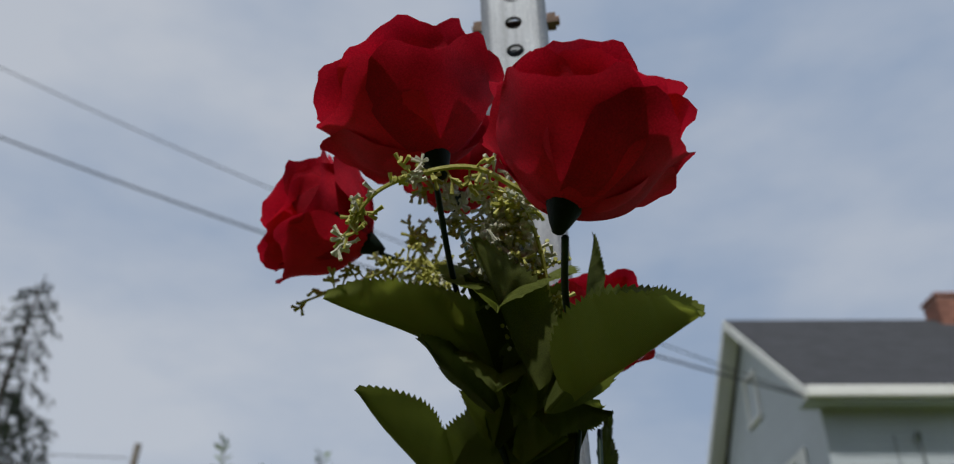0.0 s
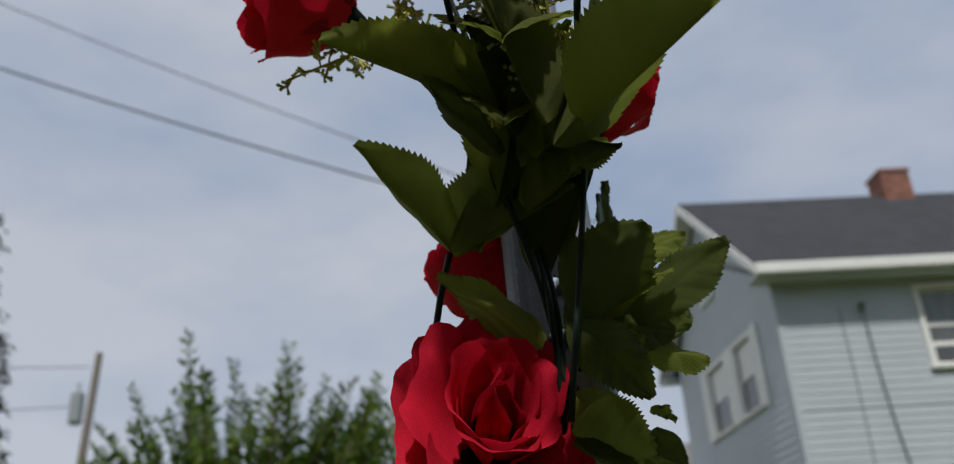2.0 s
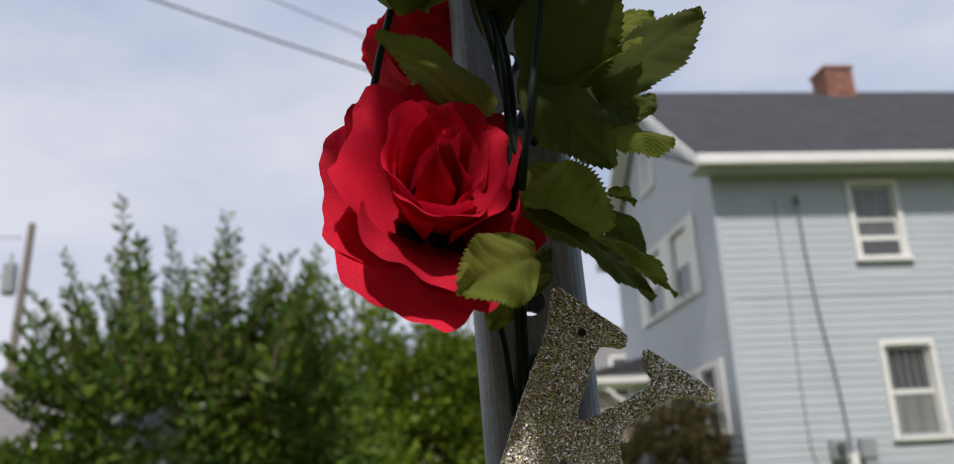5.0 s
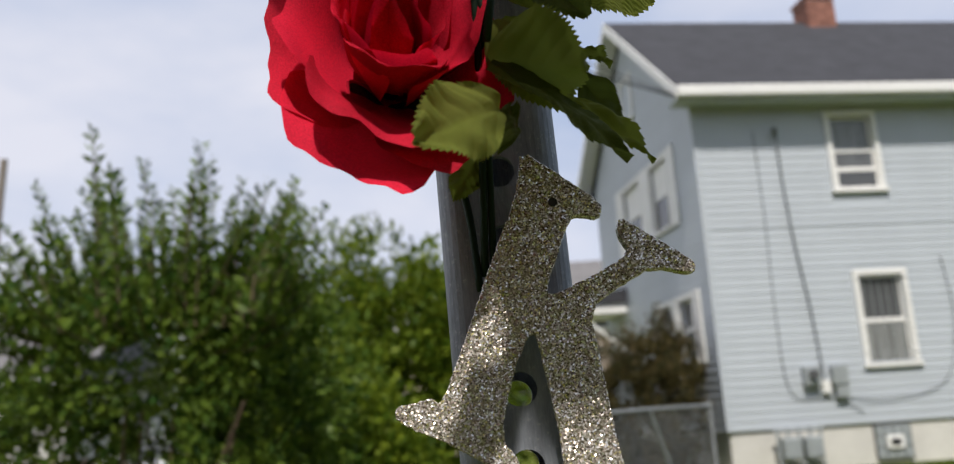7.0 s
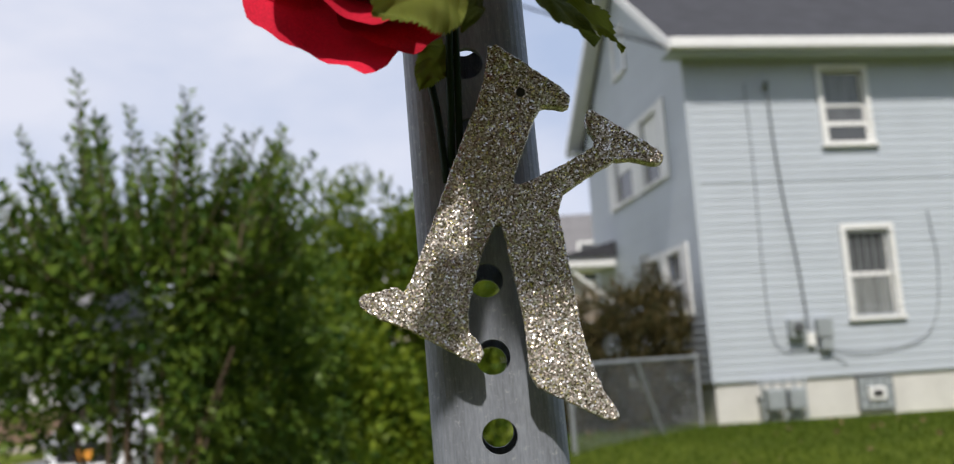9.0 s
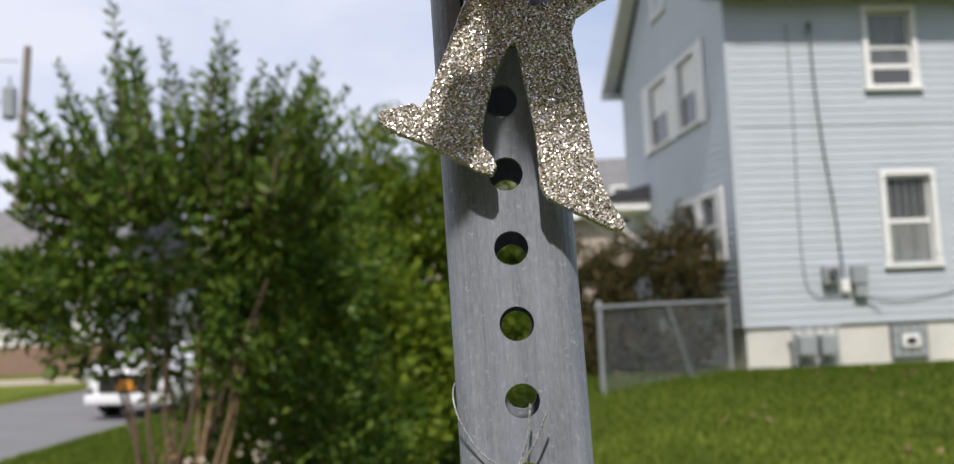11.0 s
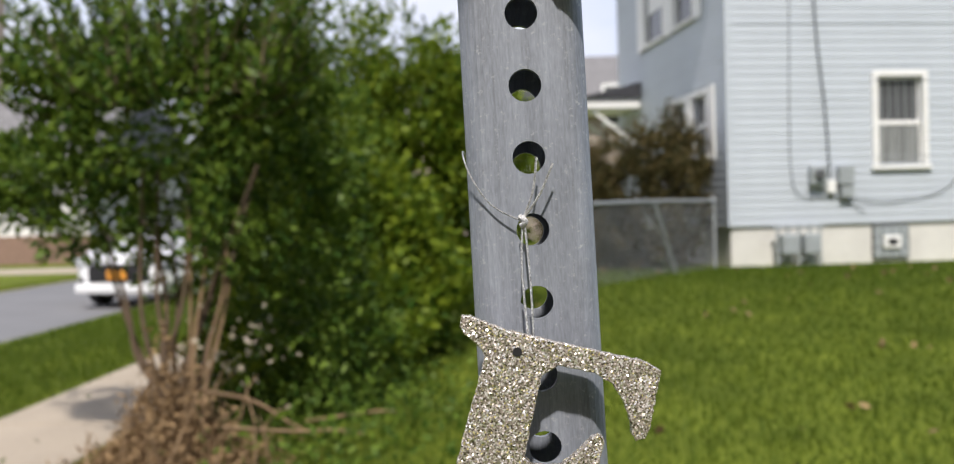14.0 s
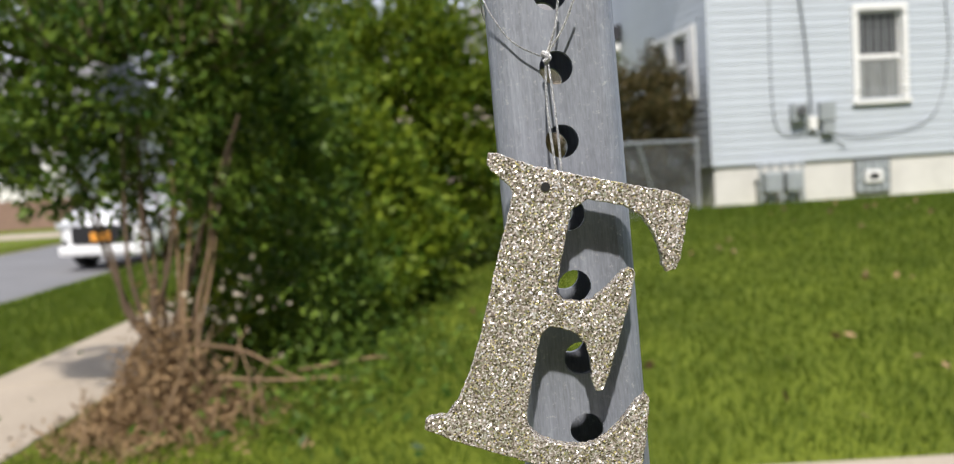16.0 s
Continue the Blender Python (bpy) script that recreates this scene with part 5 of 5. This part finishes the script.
def rose_head(parent, hip, axis, size=1.0, spin=0.0, open_=1.0, seed=1, rings=None, petals=None, wide=1.0, tall=1.0):
    """A full rose: calyx cup with five sepals, and rings of cupped petals round a bud."""
    g = random.Random(seed)
    z = Vector(axis).normalized()
    x = Vector((0, -1, 0.3)).cross(z).normalized() if z.z > 0.8 else Vector((0, 0, 1)).cross(z).normalized()
    m = Matrix((x, z.cross(x), z)).transposed().to_4x4()
    m.translation = hip
    bm = rod([(0, 0, -0.010), (0, 0, -0.006), (0, 0, 0.0), (0, 0, 0.006), (0, 0, 0.009)], [0.0022, 0.0042, 0.0066, 0.0090, 0.008], sides=14)
    for i in range(5):
        a = 2 * math.pi * i / 5 + g.uniform(-0.2, 0.2)
        c, s = math.cos(a), math.sin(a)
        pts = []
        for t, rr, zz, w in ((0, 0.009, 0.002, 0.0055), (0.4, 0.0165, 0.010, 0.006), (0.75, 0.0225, 0.017, 0.0038), (1, 0.0265, 0.021 + g.uniform(-0.006, 0.003), 0.0006)):
            pts.append((bm.verts.new((rr * c - w * s, rr * s + w * c, zz)), bm.verts.new((rr * c + w * s, rr * s - w * c, zz))))
        for p, q in zip(pts, pts[1:]):
            bm.faces.new((p[0], p[1], q[1], q[0]))
    head = part("rose_head", bm, M_CALYX, parent, "full red fabric rose head on a green calyx", True)
    head.matrix_basis = m @ Matrix.Diagonal((size * wide, size * tall, size, 1))
    for k, (n, *_, a0) in enumerate(rings or RINGS):
        for i in range(n):
            ob = new("petal", (petals or PETALS)[k][g.randrange(3)])
            ob.parent = head
            tilt = (0.02 + 0.05 * k) * (open_ - 0.6) + g.uniform(-0.06, 0.12)
            ob.matrix_basis = Matrix.Rotation(spin + a0 + 2 * math.pi * i / n + g.uniform(-0.16, 0.16), 4, "Z") @ Matrix.Rotation(tilt, 4, "X") @ Matrix.Scale(g.uniform(0.94, 1.05), 4)
    return head


def leaf(parent, base, tip, up, width=0.8, fold=0.45, curl=0.05, seed=0, bend=None):
    """A serrated fabric rose leaf with a sunken midrib, drooping at its tip."""
    L = (Vector(tip) - Vector(base)).length
    W = L * width * 0.5
    g = random.Random(seed)
    n, mm = 72, 8
    bm = bmesh.new()
    rows_ = []
    ph = g.uniform(0, 6)
    for j in range(n + 1):
        s = j / n
        w = W * math.sin(math.pi * min(1, s * 0.95 + 0.04) ** 0.86) ** 0.72 if s < 1 else 0.0
        w = max(w, 0.0006)
        row = []
        for i in range(-mm, mm + 1):
            u = i / mm
            rim = abs(u) > 0.99
            saw = (j % 3) / 2
            x = w * u * (1.0 + (0.085 * saw - 0.03) * rim)
            f = bend[0 if u < 0 else 1] if bend else fold
            xa = abs(x)
            vein = -0.0007 * max(0, math.sin(2 * math.pi * (6 * s - 1.4 * xa / W))) ** 3 * min(1, xa / (0.3 * W)) - 0.0008 * math.exp(-(xa / 0.0010) ** 2)
            zc = xa * math.sin(f) - 0.16 * x * x / (W + 1e-6) + 0.0014 * math.sin(7 * s + 3 * u + ph) + 0.0011 * math.sin(13 * s - 5 * u + 2 * ph) * abs(u) + vein
            x *= math.cos(f)
            y = s * L + 0.15 * xa * (1 - s) + 0.0010 * saw * rim
            zc += L * curl * math.sin(math.pi * s)
            row.append(bm.verts.new((x, y, zc)))
        rows_.append(row)
    for a, b in zip(rows_, rows_[1:]):
        for i in range(2 * mm):
            bm.faces.new((a[i], a[i + 1], b[i + 1], b[i]))
    ob = part("leaf", bm, M_LEAF, parent, "", True)
    ob.matrix_basis = frame_to(base, tip, up)
    return ob


def stem(parent, pts, r=0.0013):
    return part("stem", rod(spline(pts, 6), r, sides=8), M_STEM, parent, "", True)


upper = on_post("rose_bouquet", label="red fabric roses with green leaves tied to the post", category="artificial flowers", group="rose bouquets on the post")
JOIN = (0.000, -0.030, 1.470)
rose_head(upper, (-0.031, -0.122, 1.657), (-0.26, -0.04, 1.0), 1.04, 0.3, 0.95, 3)
rose_head(upper, (0.0215, -0.172, 1.591), (0.30, -0.02, 1.0), 0.93, 1.1, 0.95, 5)
rose_head(upper, (-0.084, -0.032, 1.676), (-0.80, -0.25, 0.45), 0.98, 0.7, 0.8, 8)
rose_head(upper, (-0.035, -0.045, 1.690), (-0.05, 0.25, 1.0), 0.9, 0.7, 0.8, 11)
rose_head(upper, (0.024, -0.004, 1.604), (0.42, 0.05, 1.0), 0.88, 0.2, 0.7, 14)
stem(upper, [(-0.031, -0.121, 1.645), (-0.028, -0.095, 1.612), (-0.020, -0.055, 1.572), (-0.006, -0.036, 1.515), JOIN])
stem(upper, [(0.021, -0.170, 1.581), (0.019, -0.135, 1.577), (0.020, -0.075, 1.574), (0.018, -0.050, 1.555), (-0.001, -0.048, 1.455)])
stem(upper, [(-0.080, -0.030, 1.672), (-0.050, -0.022, 1.655), (-0.018, -0.025, 1.60), (-0.005, -0.030, 1.52), JOIN])
stem(upper, [(-0.035, -0.045, 1.682), (-0.015, -0.035, 1.60), (-0.003, -0.032, 1.51), JOIN])
stem(upper, [(0.028, 0.008, 1.578), (0.024, -0.010, 1.54), (0.006, -0.028, 1.48)])
LEAVES_UP = [  # base, tip, outermost point of one half; the other half folds back
    ((-0.019, -0.080, 1.577), (-0.080, -0.110, 1.601), (-0.048, -0.115, 1.606)),
    ((0.018, -0.100, 1.551), (0.062, -0.165, 1.551), (0.017, -0.140, 1.568)),
    ((0.004, -0.090, 1.561), (-0.017, -0.120, 1.616), (0.012, -0.100, 1.599)),
    ((-0.010, -0.080, 1.563), (-0.023, -0.100, 1.611), (-0.002, -0.090, 1.600)),
    ((-0.001, -0.075, 1.555), (-0.041, -0.105, 1.605), (-0.015, -0.095, 1.602)),
    ((0.007, -0.085, 1.553), (0.052, -0.130, 1.579), (0.026, -0.100, 1.595)),
    ((-0.007, -0.070, 1.554), (0.029, -0.090, 1.570), (-0.007, -0.080, 1.577)),
    ((0.002, -0.070, 1.570), (0.033, -0.080, 1.554), (0.008, -0.075, 1.549)),
    ((0.025, -0.055, 1.608), (0.034, -0.060, 1.650), (0.037, -0.060, 1.631)),
    ((-0.042, -0.037, 1.536), (-0.076, -0.071, 1.576), (-0.046, -0.050, 1.574)),
    ((-0.040, -0.037, 1.536), (-0.030, -0.030, 1.599), (-0.023, -0.032, 1.576)),
    ((-0.041, -0.040, 1.533), (0.014, -0.050, 1.554), (-0.014, -0.045, 1.569)),
    ((-0.015, -0.070, 1.560), (-0.042, -0.100, 1.584), (-0.022, -0.080, 1.583)),
    ((-0.008, -0.050, 1.544), (0.030, -0.070, 1.560), (0.000, -0.060, 1.570)),
    ((-0.013, -0.045, 1.553), (0.022, -0.080, 1.575), (-0.008, -0.060, 1.587)),
    ((-0.008, -0.035, 1.532), (-0.025, -0.050, 1.571), (0.004, -0.040, 1.568)),
    ((-0.019, -0.050, 1.570), (0.008, -0.080, 1.587), (-0.020, -0.070, 1.595)),
    ((0.002, -0.070, 1.567), (-0.002, -0.080, 1.621), (0.017, -0.075, 1.600)),
    ((-0.017, -0.050, 1.552), (0.015, -0.060, 1.578), (-0.021, -0.055, 1.578)),
    ((0.009, -0.045, 1.553), (0.031, -0.075, 1.583), (0.005, -0.060, 1.590)),
    ((0.006, -0.060, 1.571), (0.021, -0.090, 1.609), (-0.002, -0.080, 1.605)),
    ((0.007, -0.030, 1.529), (0.023, -0.050, 1.561), (-0.001, -0.040, 1.563)),
    ((-0.018, -0.050, 1.554), (-0.001, -0.085, 1.601), (-0.025, -0.075, 1.596)),
    ((-0.030, -0.035, 1.535), (-0.010, -0.050, 1.575), (-0.038, -0.040, 1.575)),
    ((-0.003, -0.030, 1.518), (0.019, -0.050, 1.558), (-0.005, -0.045, 1.558)),
]
for i, (b, t, side) in enumerate(LEAVES_UP):
    b, t, side = Vector(b), Vector(t), Vector(side)
    rib = (t - b).normalized()
    n = rib.cross(side - b).normalized()
    n = n if n.y > 0 else -n
    off = (side - b) - rib * (side - b).dot(rib)
    right = off.dot(rib.cross(n)) > 0
    leaf(upper, b, t, n, min(1.5, 2.0 * off.length / (t - b).length), curl=0.03, seed=i, bend=(1.95, 0.12) if right else (0.12, 1.95))
# two leaves added inside the bouquet to keep sun off the post's face
leaf(upper, (-0.010, -0.035, 1.606), (-0.012, -0.095, 1.562), (0.1, -0.6, 0.8), 0.8, seed=28)
leaf(upper, (-0.006, -0.045, 1.632), (-0.008, -0.112, 1.588), (0.1, -0.6, 0.8), 0.85, seed=29)
leaf(upper, (0.023, 0.020, 1.548), (0.033, 0.020, 1.592), (0.8, -0.6, 0.1), 0.35, seed=30)

lower = on_post("rose_bouquet", label="open red fabric rose facing out with green leaves", category="artificial flowers", group="rose bouquets on the post")
rose_head(lower, (-0.0350, -0.016, 1.4570), (0.24, -0.93, 0.30), 0.95, 2.4, 1.0, 21, OPEN_RINGS, OPEN_PETALS, 0.86, 1.08)
rose_head(lower, (-0.030, 0.026, 1.528), (-0.15, 0.15, 1.0), 0.78, 0.5, 0.7, 24)
stem(lower, [(-0.035, -0.006, 1.446), (-0.018, -0.010, 1.435), (-0.012, -0.006, 1.415), (-0.010, -0.003, 1.385)])
stem(lower, [(-0.043, -0.037, 1.536), (-0.050, -0.034, 1.512), (-0.053, -0.030, 1.490), (-0.045, -0.015, 1.46)], 0.0015)
stem(lower, [(-0.011, -0.030, 1.590), (-0.008, -0.032, 1.55), (-0.003, -0.036, 1.505), (-0.004, -0.022, 1.45), (-0.008, -0.003, 1.39)])
stem(lower, [(-0.008, -0.028, 1.590), (-0.005, -0.030, 1.55), (-0.0005, -0.034, 1.505), (-0.002, -0.020, 1.45), (-0.005, -0.003, 1.39)], 0.0012)
LEAVES_LOW = [  # base, tip, facing, width for its length, fold of either half
    ((0.007, -0.038, 1.499), (0.041, -0.050, 1.532), (0, -1, 0.2), 0.95, (0.12, -1.1)),
    ((0.030, 0.000, 1.536), (0.066, 0.008, 1.551), (0, -1, 0.3), 0.51, (0.2, 0.2)),
    ((0.033, -0.015, 1.502), (0.078, -0.022, 1.532), (-0.1, -1, 0.3), 0.49, (0.28, 0.08)),
    ((0.011, -0.026, 1.502), (0.051, -0.028, 1.520), (0, -0.8, 0.6), 0.48, (-0.25, 0.3)),
    ((0.031, -0.010, 1.495), (0.061, -0.012, 1.482), (0, -0.6, 0.8), 0.55, (0.1, -0.9)),
    ((0.047, 0.004, 1.501), (0.060, 0.004, 1.511), (0, -1, 0.2), 0.77, (0.2, 0.2)),
    ((0.005, -0.040, 1.500), (0.031, -0.046, 1.461), (0.2, -1, -0.3), 0.53, (0.2, 0.12)),
    ((-0.001, -0.044, 1.452), (0.028, -0.050, 1.440), (0.2, -1, -0.5), 1.10, (0.18, -1.0)),
    ((-0.001, -0.046, 1.448), (0.040, -0.038, 1.416), (0.2, -0.8, 0.5), 0.33, (0.1, 0.55)),
    ((0.025, -0.022, 1.445), (0.052, -0.018, 1.421), (0.2, -0.8, 0.5), 0.31, (0.2, 0.2)),
    ((0.033, -0.010, 1.457), (0.042, -0.008, 1.435), (0, -1, 0.1), 0.61, (0.2, 0.2)),
    ((0.033, -0.014, 1.465), (0.043, -0.014, 1.459), (0, -1, 0.3), 0.50, (0.2, 0.2)),
    ((0.001, -0.058, 1.429), (-0.024, -0.074, 1.416), (0.1, -1.0, -0.05), 0.80, (0.2, 0.25)),
    ((-0.001, -0.054, 1.417), (0.005, -0.050, 1.433), (0.4, -0.8, 0.3), 0.49, (0.2, 0.2)),
    ((-0.008, -0.042, 1.488), (-0.049, -0.040, 1.525), (0.2, -0.9, 0.4), 0.40, (-1.45, 0.15)),
    ((0.003, -0.030, 1.471), (0.024, -0.030, 1.437), (0, -1, 0.1), 0.67, (0.2, 0.2)),
    ((0.004, -0.020, 1.498), (0.028, -0.020, 1.517), (0, -1, 0.1), 0.91, (0.2, 0.2)),
    ((0.005, -0.022, 1.484), (0.035, -0.020, 1.495), (0, -1, 0.3), 0.77, (0.2, 0.2)),
    ((-0.006, -0.010, 1.432), (-0.016, -0.014, 1.415), (0.2, -1, 0.2), 0.6, (0.3, 0.3)),
    ((0.006, -0.012, 1.505), (0.050, -0.008, 1.498), (0, -1, 0.3), 0.8, (0.3, 0.3)),
]
for i, (b, t, u, w, folds) in enumerate(LEAVES_LOW):
    leaf(lower, b, t, u, w, curl=0.04, seed=40 + i, bend=folds)


# ---- filler sprigs ----
def sprig(parent, pts, n, spread, seed, flock=0.5):
    """A branching plastic filler twig with stubby tips, partly flocked white."""
    g = random.Random(seed)
    line = spline(pts, 8)
    bm, bw_ = bmesh.new(), bmesh.new()
    rod(line, [0.0013 - 0.0007 * i / len(line) for i in range(len(line))], bm, sides=5)
    for i in range(n):
        p = line[int(g.uniform(0.1, 1) * (len(line) - 1))]
        d = Vector((g.gauss(0, 1), g.gauss(0, 0.7), g.gauss(0.1, 0.8))).normalized()
        l = spread * g.uniform(0.4, 1.0)
        q = p + d * l
        target = bw_ if g.random() < flock else bm
        rod([p, p + d * l * 0.5 + Vector((0, 0, l * 0.15)), q], [0.0006, 0.0005, 0.0008], target, sides=4)
        for k in range(g.randint(3, 7)):
            e = (d + Vector((g.gauss(0, 1), g.gauss(0, 1), g.gauss(0, 1)))).normalized() * g.uniform(0.0025, 0.006)
            c = p + d * l * g.uniform(0.35, 1)
            rod([c, c + e], [0.0005, 0.0010], target, sides=5)
    ob = part("filler_sprig", bm, M_FILL, parent, "yellow-green plastic filler sprig")
    part("flocking", bw_, M_FILLW, ob, "white flocked tips")


sprig(upper, [(0.006, -0.12, 1.636), (-0.012, -0.135, 1.640), (-0.032, -0.140, 1.637), (-0.052, -0.137, 1.632), (-0.064, -0.130, 1.622), (-0.067, -0.128, 1.612)], 26, 0.010, 1, 0.25)
for i in range(7):
    g = random.Random(60 + i)
    sprig(upper, [(-0.006 + g.gauss(0, 0.004), -0.07, 1.58), (-0.010 + g.gauss(0, 0.012), -0.095, 1.62), (-0.012 + g.gauss(0, 0.020), -0.105 + g.gauss(0, 0.012), 1.655 + g.gauss(0, 0.008))], 46, 0.013, 70 + i, 0.7)
sprig(upper, [(-0.040, -0.030, 1.640), (-0.060, -0.030, 1.662), (-0.085, -0.030, 1.655), (-0.118, -0.030, 1.645)], 42, 0.016, 91, 0.35)
sprig(upper, [(-0.040, -0.030, 1.645), (-0.055, -0.030, 1.668), (-0.062, -0.032, 1.684)], 26, 0.014, 92, 0.35)
sprig(upper, [(0.012, -0.08, 1.59), (0.010, -0.10, 1.62), (0.002, -0.115, 1.645)], 30, 0.012, 93, 0.3)
sprig(upper, [(0.024, 0.02, 1.53), (0.033, 0.018, 1.548)], 16, 0.010, 94, 0.1)
